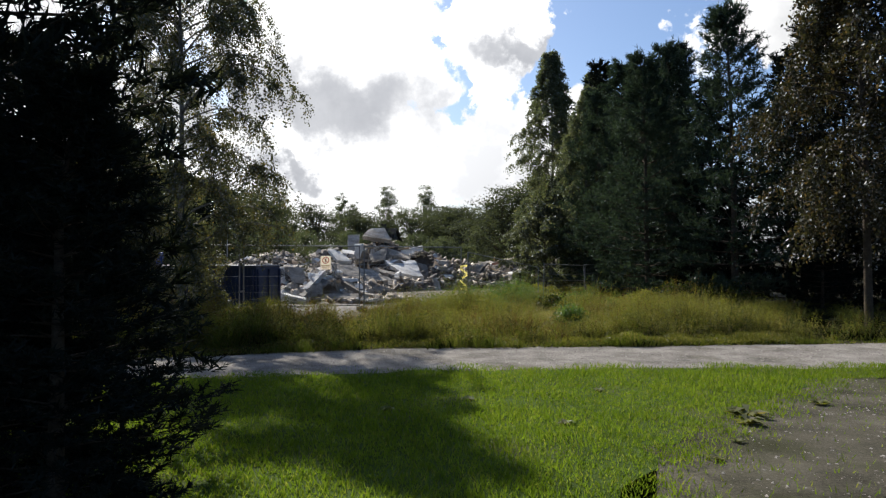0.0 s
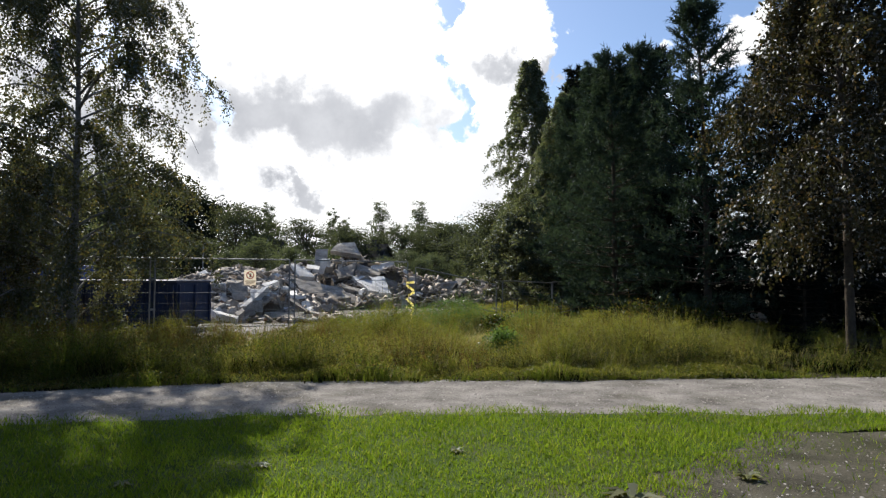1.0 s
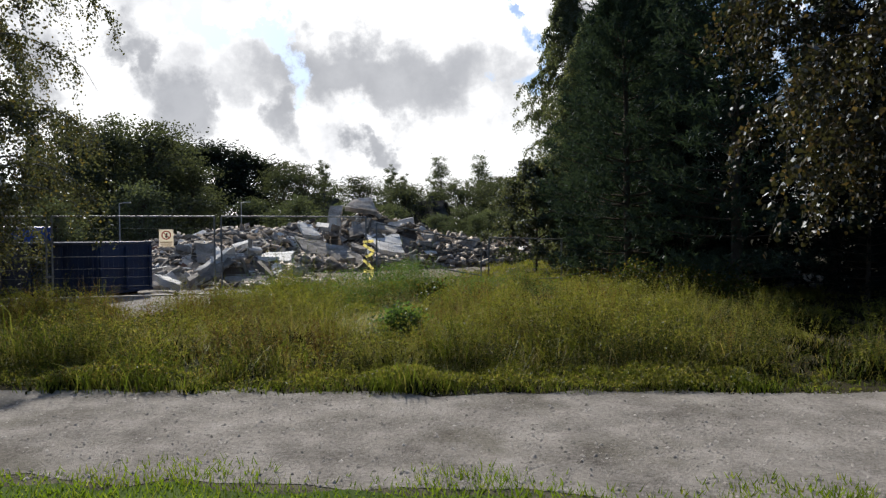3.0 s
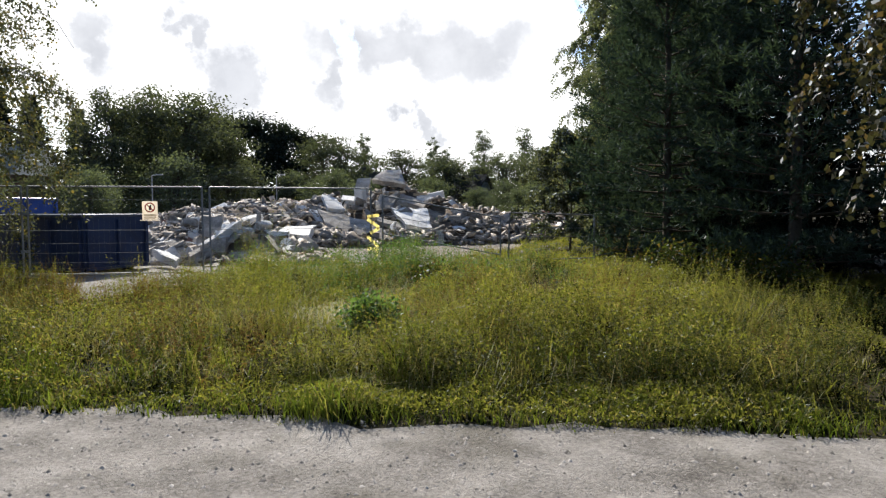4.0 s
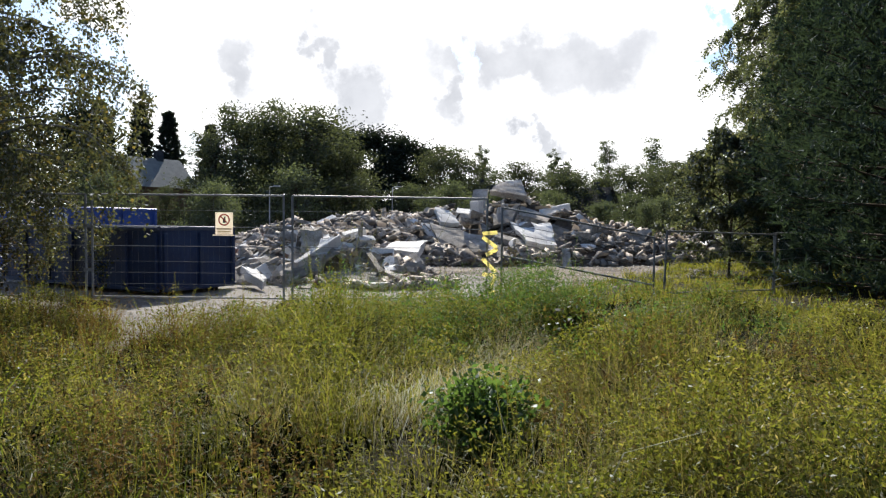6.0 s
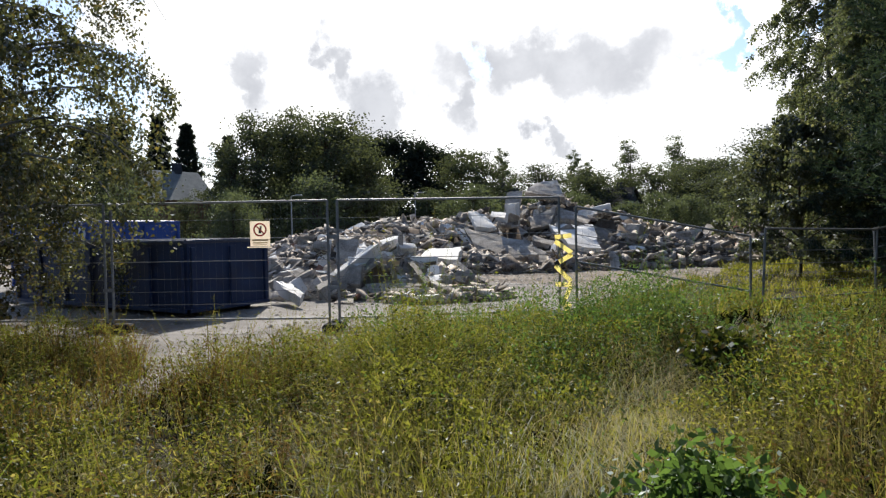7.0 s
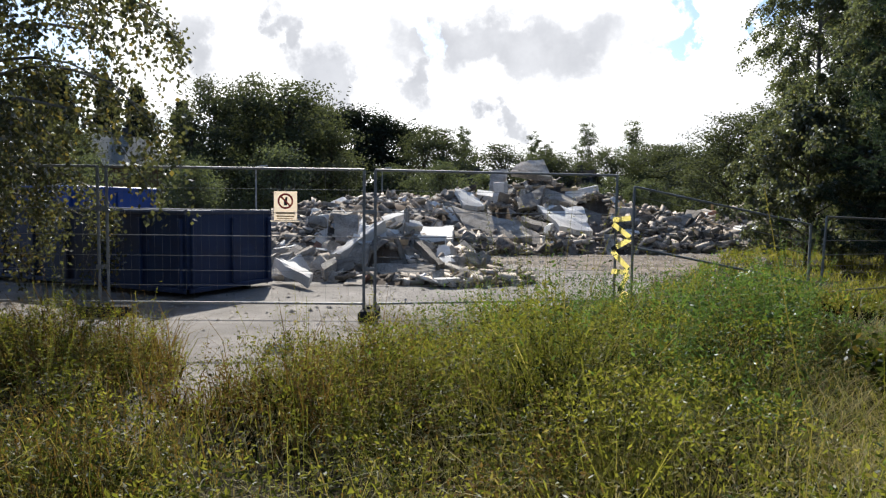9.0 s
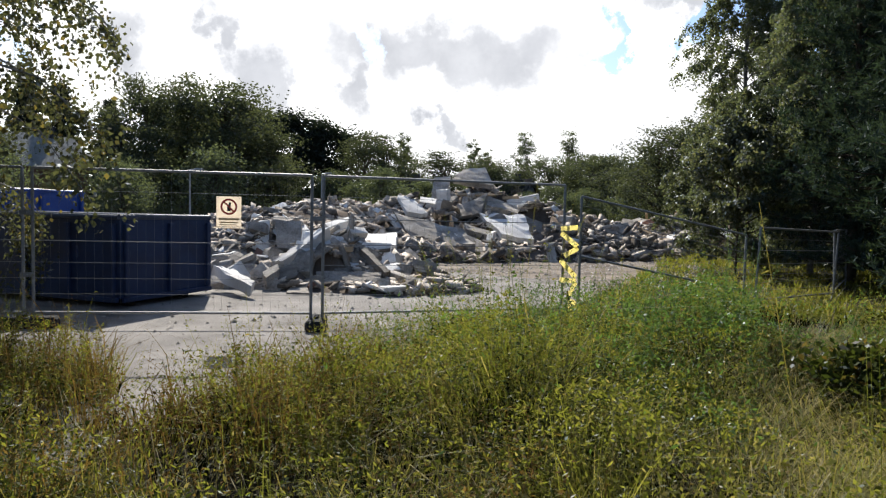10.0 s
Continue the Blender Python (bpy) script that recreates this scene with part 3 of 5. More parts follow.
            bm.faces.new((top[i][s], top[i + 1][s], top[i + 1][s + 1], top[i][s + 1]))
            bm.faces.new((bot[i][s], bot[i][s + 1], bot[i + 1][s + 1], bot[i + 1][s]))
        bm.faces.new((top[i][0], bot[i][0], bot[i + 1][0], top[i + 1][0]))
        bm.faces.new((top[i][2], top[i + 1][2], bot[i + 1][2], bot[i][2]))
    for e in (0, n - 1):
        for s in (0, 1):
            bm.faces.new((top[e][s], top[e][s + 1], bot[e][s + 1], bot[e][s]))
    x = d.normalized()
    y = Vector((0, 0, 1)).cross(x).normalized()
    z = x.cross(y)
    m = Matrix((x, y, z)).transposed().to_4x4()
    m.translation = (a + b) / 2
    base = part(name, bm, mat, None, "", m @ pose(0, 0, 0, roll))
    return tagged(base, label, "concrete slab")


def quad_slab(label, corners, thick, mat, seed, name="concrete_slab"):
    """A broken slab over four corners, with ragged edges and its thickness below."""
    rng = np.random.default_rng(seed)
    c = [Vector(p) for p in corners]
    mid = sum(c, Vector()) / 4
    n = ((c[1] - c[0]).cross(c[2] - c[1])).normalized()
    if n.z < 0:
        n.negate()
    if abs(n.z) > 0.2:
        a, b = -n.x / n.z, -n.y / n.z
        LIMITS.append((min(p.x for p in c), max(p.x for p in c), min(p.y for p in c), max(p.y for p in c), a, b, mid.z - a * mid.x - b * mid.y))
    k = 6
    bm = bmesh.new()
    top, bot = [], []
    for i in range(k + 1):
        rt, rb = [], []
        for j in range(k + 1):
            u, v = i / k, j / k
            p = c[0].lerp(c[1], u).lerp(c[3].lerp(c[2], u), v)
            edge = i in (0, k) or j in (0, k)
            size = (c[1] - c[0]).length * 0.5 + (c[3] - c[0]).length * 0.5
            p = p + Vector(rng.normal(0, size * (0.014 if edge else 0.005), 3)) - mid
            rt.append(bm.verts.new(p))
            rb.append(bm.verts.new(p - n * thick + Vector(rng.normal(0, size * 0.012, 3))))
        top.append(rt), bot.append(rb)
    for i in range(k):
        for j in range(k):
            bm.faces.new((top[i][j], top[i + 1][j], top[i + 1][j + 1], top[i][j + 1]))
            bm.faces.new((bot[i][j], bot[i][j + 1], bot[i + 1][j + 1], bot[i + 1][j]))
        for a in (0, k):
            bm.faces.new((top[i][a], bot[i][a], bot[i + 1][a], top[i + 1][a]))
            bm.faces.new((top[a][i], top[a][i + 1], bot[a][i + 1], bot[a][i]))
    return tagged(part(name, bm, mat, None, "", Matrix.Translation(mid)), label, "concrete slab")


spill = Pile("spread of broken concrete blocks beside the blue container", (-5.0, 27.0),
             [(-7.0, 27.6, 3.4, 3.2, 1.7), (-4.9, 26.6, 2.6, 2.6, 1.2), (-3.6, 25.6, 2.4, 1.5, 0.7), (-6.2, 25.4, 1.6, 1.4, 0.8), (-9.0, 30, 4.5, 4, 1.9)], 21)
main = Pile("high heap of broken concrete slabs and building debris", (-5.5, 38.0),
            [(-9.5, 35.5, 4.5, 4.5, 2.3), (-6.0, 38.0, 6.0, 5.5, 2.7), (-3.8, 41.0, 5.0, 5.0, 3.4), (-1.3, 39.5, 4.2, 4.5, 2.5), (1.0, 41.0, 3.8, 4.0, 1.8), (-10, 40, 6, 6, 2.4)], 22)
east = Pile("low far heap of grey rubble and bent steel", (7.5, 49.0),
            [(5.0, 47.0, 4.5, 4.0, 2.0), (8.0, 49.5, 6.0, 5.0, 2.7), (12.0, 50.0, 6, 5, 2.2), (2.5, 46.0, 3.0, 2.5, 1.0)], 23)


# ---- the slabs that stand out ----
PALE, GREY = M["pale_lit_concrete"], M["concrete"]
quad_slab("great tilted floor slab with scraped face", [(-6.42, 36.3, 1.63), (-3.65, 36.0, 1.04), (-3.0, 34.8, 0.57), (-5.11, 34.6, 0.43)], 0.28, GREY, 41, "concrete_slab")
quad_slab("broken slab end slumped against the great slab", [(-3.57, 35.6, 0.9), (-2.9, 35.6, 0.68), (-2.55, 34.9, 0.29), (-3.0, 34.8, 0.29)], 0.2, GREY, 46, "concrete_slab")
quad_slab("tilted wall slab with pale streaks", [(-3.54, 38.8, 1.64), (-1.72, 38.9, 1.67), (-1.14, 37.4, 0.7), (-2.35, 37.2, 0.89)], 0.26, PALE, 34, "concrete_slab")
quad_slab("rounded grey slab slumped at the heap's foot", [(-1.76, 39.2, 1.62), (-0.98, 39.4, 1.36), (-0.82, 38.0, 0.52), (-1.23, 37.9, 0.68)], 0.3, GREY, 44, "concrete_slab")
quad_slab("grey slab wedged upright behind the column", [(-4.55, 39.4, 1.97), (-3.4, 39.8, 2.57), (-3.49, 38.8, 1.65), (-4.29, 38.6, 1.54)], 0.16, GREY, 42, "concrete_slab")
quad_slab("brown-edged block jutting from the heap top", [(-4.8, 41.4, 3.68), (-3.82, 41.6, 3.78), (-3.25, 40.6, 2.93), (-5.06, 40.5, 3.21)], 0.3, GREY, 43, "concrete_slab")
quad_slab("pale slab tipped on the heap shoulder", [(-6.75, 37.6, 2.37), (-6.09, 37.7, 2.22), (-5.16, 36.6, 1.61), (-6.03, 36.5, 1.67)], 0.18, PALE, 37, "concrete_slab")
quad_slab("thin grey panel leaning near the top", [(-6.06, 41.0, 3.27), (-5.36, 41.2, 3.32), (-5.22, 40.2, 2.26), (-5.94, 40.0, 2.3)], 0.14, GREY, 36, "concrete_slab")
quad_slab("white slab lying flat on the heap", [(-6.13, 38.9, 2.33), (-5.07, 39.2, 2.2), (-4.88, 38.4, 1.97), (-6.01, 38.3, 2.12)], 0.2, PALE, 33, "concrete_slab")
quad_slab("dark slab leaning across the heap", [(-3.48, 40.4, 2.46), (-2.01, 40.6, 1.96), (-2.05, 39.6, 1.74), (-3.35, 39.4, 2.06)], 0.22, GREY, 33, "concrete_slab")
quad_slab("long slab lying under the streaked slab", [(-4.0, 38.0, 1.28), (-1.65, 37.6, 0.61), (-1.82, 37.2, 0.47), (-3.85, 37.3, 1.05)], 0.22, GREY, 39, "concrete_slab")
quad_slab("pale slab fallen flat beside the container, whitened for its sunlit top", [(-6.17, 23.6, 0.5), (-5.78, 23.7, 0.42), (-4.89, 22.9, 0.31), (-4.85, 22.7, 0.23)], 0.18, PALE, 50, "concrete_slab")
quad_slab("thin slab leaning against the container end", [(-6.28, 23.3, 0.56), (-6.32, 23.5, 0.53), (-5.98, 23.3, 0.24), (-5.86, 23.0, 0.11)], 0.1, GREY, 43, "concrete_slab")
quad_slab("long pale beam lying up the rubble slope", [(-5.43, 24.6, 0.55), (-4.93, 25.8, 1.22), (-4.72, 25.9, 1.26), (-5.13, 24.5, 0.57)], 0.3, PALE, 40, "concrete_beam")
quad_slab("pale beam end on the rubble crest", [(-5.32, 27.0, 1.31), (-4.97, 27.6, 1.48), (-4.75, 27.4, 1.44), (-5.12, 26.8, 1.23)], 0.2, PALE, 33, "concrete_beam")
quad_slab("short beam propped at the rubble's foot", [(-5.4, 24.1, 0.36), (-5.26, 24.5, 0.5), (-5.12, 24.3, 0.41), (-5.21, 23.9, 0.26)], 0.2, GREY, 39, "concrete_beam")
quad_slab("square grey slab propped upright on the heap", [(-6.42, 26.6, 1.36), (-5.8, 26.7, 1.36), (-5.56, 26.2, 0.72), (-6.12, 26.1, 0.72)], 0.1, GREY, 44, "concrete_slab")
quad_slab("broad pale wall slab lying on the heap", [(-6.71, 33.2, 0.85), (-5.45, 33.4, 0.93), (-4.93, 31.6, 0.55), (-6.26, 31.4, 0.64)], 0.3, PALE, 38, "concrete_slab")
quad_slab("long grey beam sloping down to the asphalt", [(-4.16, 26.3, 0.8), (-4.04, 26.4, 0.8), (-3.1, 25.4, 0.36), (-3.17, 25.2, 0.35)], 0.16, GREY, 42, "concrete_beam")
quad_slab("low beam lying out across the asphalt", [(-3.4, 25.7, 0.37), (-3.22, 25.8, 0.37), (-2.17, 25.0, 0.24), (-2.19, 24.8, 0.19)], 0.18, GREY, 37, "concrete_beam")
quad_slab("dark beam lying at the rubble's foot", [(-4.62, 25.0, 0.33), (-3.31, 25.4, 0.33), (-3.17, 25.0, 0.18), (-4.48, 24.7, 0.13)], 0.24, GREY, 36, "concrete_beam")
quad_slab("small angular slab on the asphalt", [(-4.84, 24.3, 0.11), (-4.61, 24.4, 0.14), (-4.18, 23.7, 0.05), (-4.62, 23.6, 0.04)], 0.22, GREY, 33, "concrete_slab")
big_slab("upright broken concrete column", (-4.98, 38.4, 1.2), (-5.0, 38.3, 2.6), 0.46, 0.4, PALE, 11, 0, "concrete_column")
big_slab("small pale slab on the far heap", (7.0, 45.6, 0.9), (8.2, 45.4, 0.8), 0.8, 0.16, PALE, 17, 35)
big_slab("pale slab at the foot of the far heap", (6.2, 44.8, 0.45), (7.6, 44.6, 0.4), 0.7, 0.16, PALE, 18, 30)


# ---- fence ----
def fence_panel(p0, p1, lean=0.0, drop0=0.0, drop1=0.0, label="galvanised mesh site fence panel standing on asphalt", height=2.08, low=None, high=None):
    """A site fence panel from p0 to p1: tube frame, horizontal and upright wires."""
    a, b = Vector(p0), Vector(p1)
    d = b - a
    L = math.hypot(d.x, d.y)
    base = thing("mesh_fence", label, "fence", Matrix.Translation((a.x, a.y, 0)) @ pose(0, 0, 0, 0, 0, math.degrees(math.atan2(d.y, d.x))) @ pose(0, 0, 0, lean), "site fence panels")
    g = M["galvanised"]
    z0 = [0.21 + a.z - drop0, 0.21 + b.z - drop1]
    z1 = [height + a.z - drop0, height + b.z - drop1]
    z0, z1 = low or z0, high or z1
    lo = lambda x: z0[0] + (z0[1] - z0[0]) * x / L
    hi = lambda x: z1[0] + (z1[1] - z1[0]) * x / L
    e = 0.06
    part("post", rod_bm((e, 0, 0.04 + a.z - drop0), (e, 0, hi(e)), 0.021, 8), g, base)
    part("post", rod_bm((L - e, 0, 0.04 + b.z - drop1), (L - e, 0, hi(L - e)), 0.021, 8), g, base)
    part("top_rail", rod_bm((e, 0, hi(e)), (L - e, 0, hi(L - e)), 0.018, 8), g, base)
    part("bottom_rail", rod_bm((e, 0, lo(e)), (L - e, 0, lo(L - e)), 0.018, 8), g, base)
    for t, r in ((0.13, 0.003), (0.24, 0.003), (0.35, 0.003), (0.50, 0.0065), (0.69, 0.0065), (0.85, 0.003)):
        z = lambda x: lo(x) + (hi(x) - lo(x)) * t
        part("wire", rod_bm((e, 0.01, z(e)), (L - e, 0.01, z(L - e)), r, 5), g, base)
    bm = bmesh.new()
    n = int(L / 0.11)
    for k in range(1, n):
        x = e + (L - 2 * e) * k / n
        rod_bm((x, -0.004, lo(x)), (x, -0.004, hi(x)), 0.0009, 3, bm)
    tagged(part("wire_mesh", bm, g, base, "thin upright mesh wires"), kind="stuff")
    return base


def fence_foot(x, y, z, turn, size=(0.68, 0.24, 0.15)):
    base = thing("concrete_block", "dark concrete foot block holding two fence posts", "fence foot", pose(x, y, z, 0, 0, turn), "fence feet")
    w, dp, h = size
    bm = box_bm(-w / 2, w / 2, -dp / 2, dp / 2, 0.006, h, 0.03)
    part("block", bm, M["footblock"], base)
    for k in (-1, 1):
        part("socket", rod_bm((k * 0.05, 0, h - 0.004), (k * 0.05, 0, h + 0.03), 0.032, 10), M["footblock"], base)
    return base


P = [(-12.55, 16.9, 0), (-9.3, 18.05, 0), (-6.02, 19.2, 0), (-2.60, 20.46, 0), (0.68, 22.3, 0), (3.6, 23.95, 0.1), (6.0, 27.2, 0.0), (7.4, 30.6, 0)]
fence_panel(P[0], P[1])
fence_panel(P[1], P[2])
fence_panel(P[2], P[3])
fence_panel((P[3][0] + 0.03, P[3][1] + 0.02, 0), P[4])
fence_panel((P[4][0] + 0.14, P[4][1] + 0.1, 0.0), P[5], 0, 0.0, 0.1, "sagging galvanised mesh fence panel leaning among weeds", low=[1.02, 0.42], high=[1.93, 1.36])
fence_panel((P[5][0] + 0.1, P[5][1], 0.1), P[6], 2, 0.1, 0.0, "low leaning mesh fence panel sunk in tall grass", low=[0.28, 0.15], high=[1.50, 1.42])
fence_panel(P[6], P[7], -2, 0.0, 0.0, "low leaning mesh fence panel sunk in tall grass", low=[0.2, 0.2], high=[1.45, 1.45])
for k, (x, y, turn) in enumerate([(-9.3, 18.05, -70), (-6.02, 19.2, 30), (-2.58, 20.46, -72), (0.72, 22.35, -60)]):
    fence_foot(x, y, 0.0, turn)


def clamp(x, y, z, turn):
    base = thing("steel_clamp", "small steel clamp joining two fence posts", "clamp", pose(x, y, z, 0, 0, turn), "fence clamps")
    part("plate", box_bm(-0.09, 0.09, -0.032, -0.024, -0.03, 0.03, 0.003), M["galvanised"], base)
    part("bolt", rod_bm((0, -0.05, 0), (0, -0.026, 0), 0.01, 6), M["galvanised"], base)


for z in (0.7, 1.5):
    clamp(-2.58, 20.46, z, 22)
    clamp(-6.02, 19.2, z, 20)


def warning_sign():
    turn = math.degrees(math.atan2(P[3][1] - P[2][1], P[3][0] - P[2][0]))
    base = thing("warning_sign", "cream prohibition sign with red ring hung on the fence", "sign", pose(-3.82, 20.01, 1.37, 0, 0, turn))
    w, h = 0.32, 0.40
    part("board", box_bm(0, w, -0.028, -0.022, 0, h, 0.001), M["signboard"], base)
    n = 32

    def annulus(name, r0, r1, y, mat, x=w / 2, z=h * 0.66, label=""):
        bm = bmesh.new()
        for k in range(n):
            a0, a1 = 2 * math.pi * k / n, 2 * math.pi * (k + 1) / n
            q = [(x + math.cos(a) * r, y, z + math.sin(a) * r) for a, r in ((a0, r0), (a1, r0), (a1, r1), (a0, r1))]
            bm.faces.new([bm.verts.new(p) for p in q])
        part(name, bm, mat, base, label)

    annulus("red_ring", 0.108, 0.082, -0.0300, M["sign_red"], label="dark red prohibition ring")
    bm = box_bm(-0.09, 0.09, -0.0312, -0.0302, -0.011, 0.011)
    bmesh.ops.transform(bm, matrix=Matrix.Translation((w / 2, 0, h * 0.66)) @ pose(0, 0, 0, 0, 45, 0), verts=bm.verts)
    part("red_bar", bm, M["sign_red"], base)
    part("dark_symbol", box_bm(w / 2 - 0.022, w / 2 + 0.024, -0.0296, -0.0286, h * 0.66 - 0.058, h * 0.66 + 0.03, 0.0), M["sign_black"], base, "blurred dark pictogram")
    part("dark_symbol", box_bm(w / 2 + 0.0, w / 2 + 0.028, -0.0299, -0.0297, h * 0.66 + 0.028, h * 0.66 + 0.058), M["sign_black"], base)
    for z, x0, x1, t in ((0.085, 0.03, 0.29, 0.026), (0.045, 0.04, 0.28, 0.02), (0.018, 0.04, 0.26, 0.012)):
        part("text_bar", box_bm(x0, x1, -0.030, -0.0286, z, z + t), M["sign_ink"], base, "illegible line of lettering")
    part("lower_batten", box_bm(-0.05, w + 0.03, -0.034, -0.02, -0.022, -0.006, 0.002), M["signboard"], base)
    for x in (0.02, w - 0.02):
        part("tie", rod_bm((x, -0.035, h - 0.02), (x, 0.012, h - 0.02), 0.004, 5), M["sign_black"], base)


warning_sign()


def hazard_tape():
    """Yellow and black tape wound to and fro between two posts."""
    base = thing("hazard_tape", "yellow and black striped barrier tape wound between fence posts", "barrier tape", pose(0.70, 22.2, 0, 0, 0, 28))
    turns = [(-0.14, 1.42, 0.14, 1.45), (-0.14, 1.36, 0.14, 1.16), (0.14, 1.14, -0.14, 0.98), (-0.14, 0.96, 0.12, 0.70), (-0.14, 0.66, 0.12, 0.64), (0.12, 0.62, -0.02, 0.36), (-0.02, 0.36, 0.12, 0.30), (0.0, 0.30, 0.06, 0.06)]
    for k, (x0, z0, x1, z1) in enumerate(turns):
        n = 4
        for i in range(n):
            a, b = i / n, (i + 1) / n
            w = 0.075
            d = Vector((x1 - x0, 0, z1 - z0)).normalized()
            s = Vector((-d.z, 0, d.x)) * w / 2
            q0, q1 = Vector((x0, -0.03, z0)).lerp(Vector((x1, -0.03, z1)), a), Vector((x0, -0.03, z0)).lerp(Vector((x1, -0.03, z1)), b)
            q0.y -= 0.012 * math.sin(a * 3 + k) + 0.004 * k
            q1.y -= 0.012 * math.sin(b * 3 + k) + 0.004 * k
            bm = bmesh.new()
            f = bm.faces.new([bm.verts.new(p) for p in (q0 - s, q1 - s, q1 + s, q0 + s)])
            bmesh.ops.solidify(bm, geom=[f], thickness=0.002)
            part("tape_stripe", bm, M["tape_black"] if i == 3 and k % 3 == 2 else M["tape_yellow"], base)


hazard_tape()

# ---- trees ----
def wander(rng, base, height, n, amount):
    z = np.linspace(0, 1, n)
    off = np.cumsum(rng.normal(0, amount, (n, 2)), 0) * z[:, None]
    return np.stack([base[0] + off[:, 0], base[1] + off[:, 1], base[2] + z * height], 1)


def birch_tree(label, at, height, spread, count, leaf, seed, mat, low=0.12, droop=1.0, limbs=40, bark=None):
    """Drooping birch: limbs that rise, arch and hang, with leaves along hanging twigs."""
    rng = np.random.default_rng(seed)
    base = thing("birch_tree", label, "tree", pose(*at))
    wood, pts = Bag(), []
    trunk = wander(rng, (0, 0, -0.1), height * 0.96, 14, 0.05)
    rad = np.linspace(0.0088 * height, 0.012, 14)
    wood.add(*tube(trunk, rad, 8))
    per = max(1, count // (limbs * 14))
    for k in range(limbs):
        t = low + (0.97 - low) * ((k + 0.5) / limbs) ** 0.9
        i = t * 13
        p0 = trunk[int(i)] + (trunk[min(13, int(i) + 1)] - trunk[int(i)]) * (i - int(i))
        az = k * 2.4 + rng.normal(0, 0.3)
        prof = (0.55 + 0.45 * math.sin(math.pi * min(1, (t - low) / 0.5 + 0.15))) if t < 0.45 else max(0.16, 1.15 * (1.02 - t) / 0.57)
        L = spread * prof * rng.uniform(0.75, 1.15)
        out = np.array([math.cos(az), math.sin(az), 0])
        s = np.linspace(0, 1, 8)[:, None]
        rise = (0.75 * s - 0.85 * droop * s ** 2.2) * L
        path = p0 + out * L * s * (1 - 0.12 * s) + np.array([[0, 0, 1]]) * rise + np.cumsum(rng.normal(0, 0.025 * L, (8, 3)), 0) * s
        path[:, 2] = np.maximum(path[:, 2], 0.5)
        wood.add(*tube(path, np.linspace(0.010 + 0.006 * L, 0.004, 8), 5))
        for _ in range(14):
            u = rng.uniform(0.25, 1.0) * 7
            q0 = path[int(min(u, 6))] + (path[int(min(u, 6)) + 1] - path[int(min(u, 6))]) * (u - int(min(u, 6)))
            hang = rng.uniform(0.35, 1.3) * droop * min(1.0, height / 9)
            o = unit(rng.normal(size=3) * [1, 1, 0.2] + out * 0.5) * rng.uniform(0.2, 0.6)
            w = np.linspace(0, 1, 5)[:, None]
            tw = q0 + o * w + np.array([[0, 0, -1]]) * hang * w ** 1.6
            tw[:, 2] = np.maximum(tw[:, 2], 0.25)
            wood.add(*tube(tw[::2], np.linspace(0.004, 0.002, 3), 3))
            ww = rng.uniform(0.05, 1, per)[:, None]
            pts.append(q0 + o * ww + np.array([[0, 0, -1]]) * hang * ww ** 1.6 + rng.normal(0, 0.07, (per, 3)))
    child("trunk", wood.mesh("trunk", bark or M["birch_bark"]), base, "mottled pale birch bark")
    p = np.concatenate(pts)
    p[:, 2] = np.maximum(p[:, 2], 0.2)
    v, f = leaves(p, leaf, leaf * 0.75, rng, (0, 0, -0.8))
    child("crown", mesh_np("crown", v, [f], mat), base, "small leaves on hanging twigs")
    return base


def pine_tree(label, at, height, spread, seed, mat, low=0.08, shoots=16, needles=14, long=0.17, whorls=None, wide=0.034):
    """Pine: whorled branches, each shoot a brush of needles."""
    rng = np.random.default_rng(seed)
    base = thing("pine_tree", label, "tree", pose(*at))
    wood, cen, dirs = Bag(), [], []
    trunk = wander(rng, (0, 0, -0.1), height, 12, 0.03)
    wood.add(*tube(trunk, np.linspace(0.013 * height, 0.012, 12), 8))
    whorls = whorls or int(height * 2.3)
    for k in range(whorls):
        t = low + (0.985 - low) * (k + rng.uniform(0, 0.6)) / whorls
        i = min(t * 11, 10.99)
        p0 = trunk[int(i)] + (trunk[int(i) + 1] - trunk[int(i)]) * (i - int(i))
        prof = min(1.0, 1.25 * (1.03 - t)) * (0.7 + 0.3 * min(1, t / 0.25))
        for j in range(6):
            az = j * math.pi / 3 + k * 0.7 + rng.normal(0, 0.25)
            L = spread * prof * rng.uniform(0.6, 1.15) + 0.1
            out = np.array([math.cos(az), math.sin(az), 0])
            s = np.linspace(0, 1, 5)[:, None]
            slope = 0.15 + 0.75 * t ** 2
            path = p0 + out * L * s + np.array([[0, 0, 1]]) * L * (slope * s + 0.15 * s ** 2 - 0.22 * (1 - t) * s) + np.cumsum(rng.normal(0, 0.02, (5, 3)), 0)
            path[:, 2] = np.maximum(path[:, 2], 0.35)
            wood.add(*tube(path, np.linspace(0.01 + 0.008 * L, 0.005, 5), 4))
            m = shoots + int(L * 3)
            u = rng.uniform(0.15, 1.0, m) ** 0.7
            q = p0 + out * L * u[:, None] + (np.interp(u, s[:, 0], path[:, 2] - p0[2]))[:, None] * np.array([[0, 0, 1]])
            side = np.cross(out, [0, 0, 1])
            q = q + side * (rng.normal(0, 0.16, m) * (1.1 - 0.5 * u) * max(L, 0.5))[:, None] + rng.normal(0, 0.05, (m, 3))
            cen.append(q)
            dirs.append(unit(out[None] * 0.7 + np.array([[0, 0, 0.55]]) + rng.normal(0, 0.35, (m, 3))))
    child("trunk", wood.mesh("trunk", M["dark_bark"]), base, "dark scaly bark")
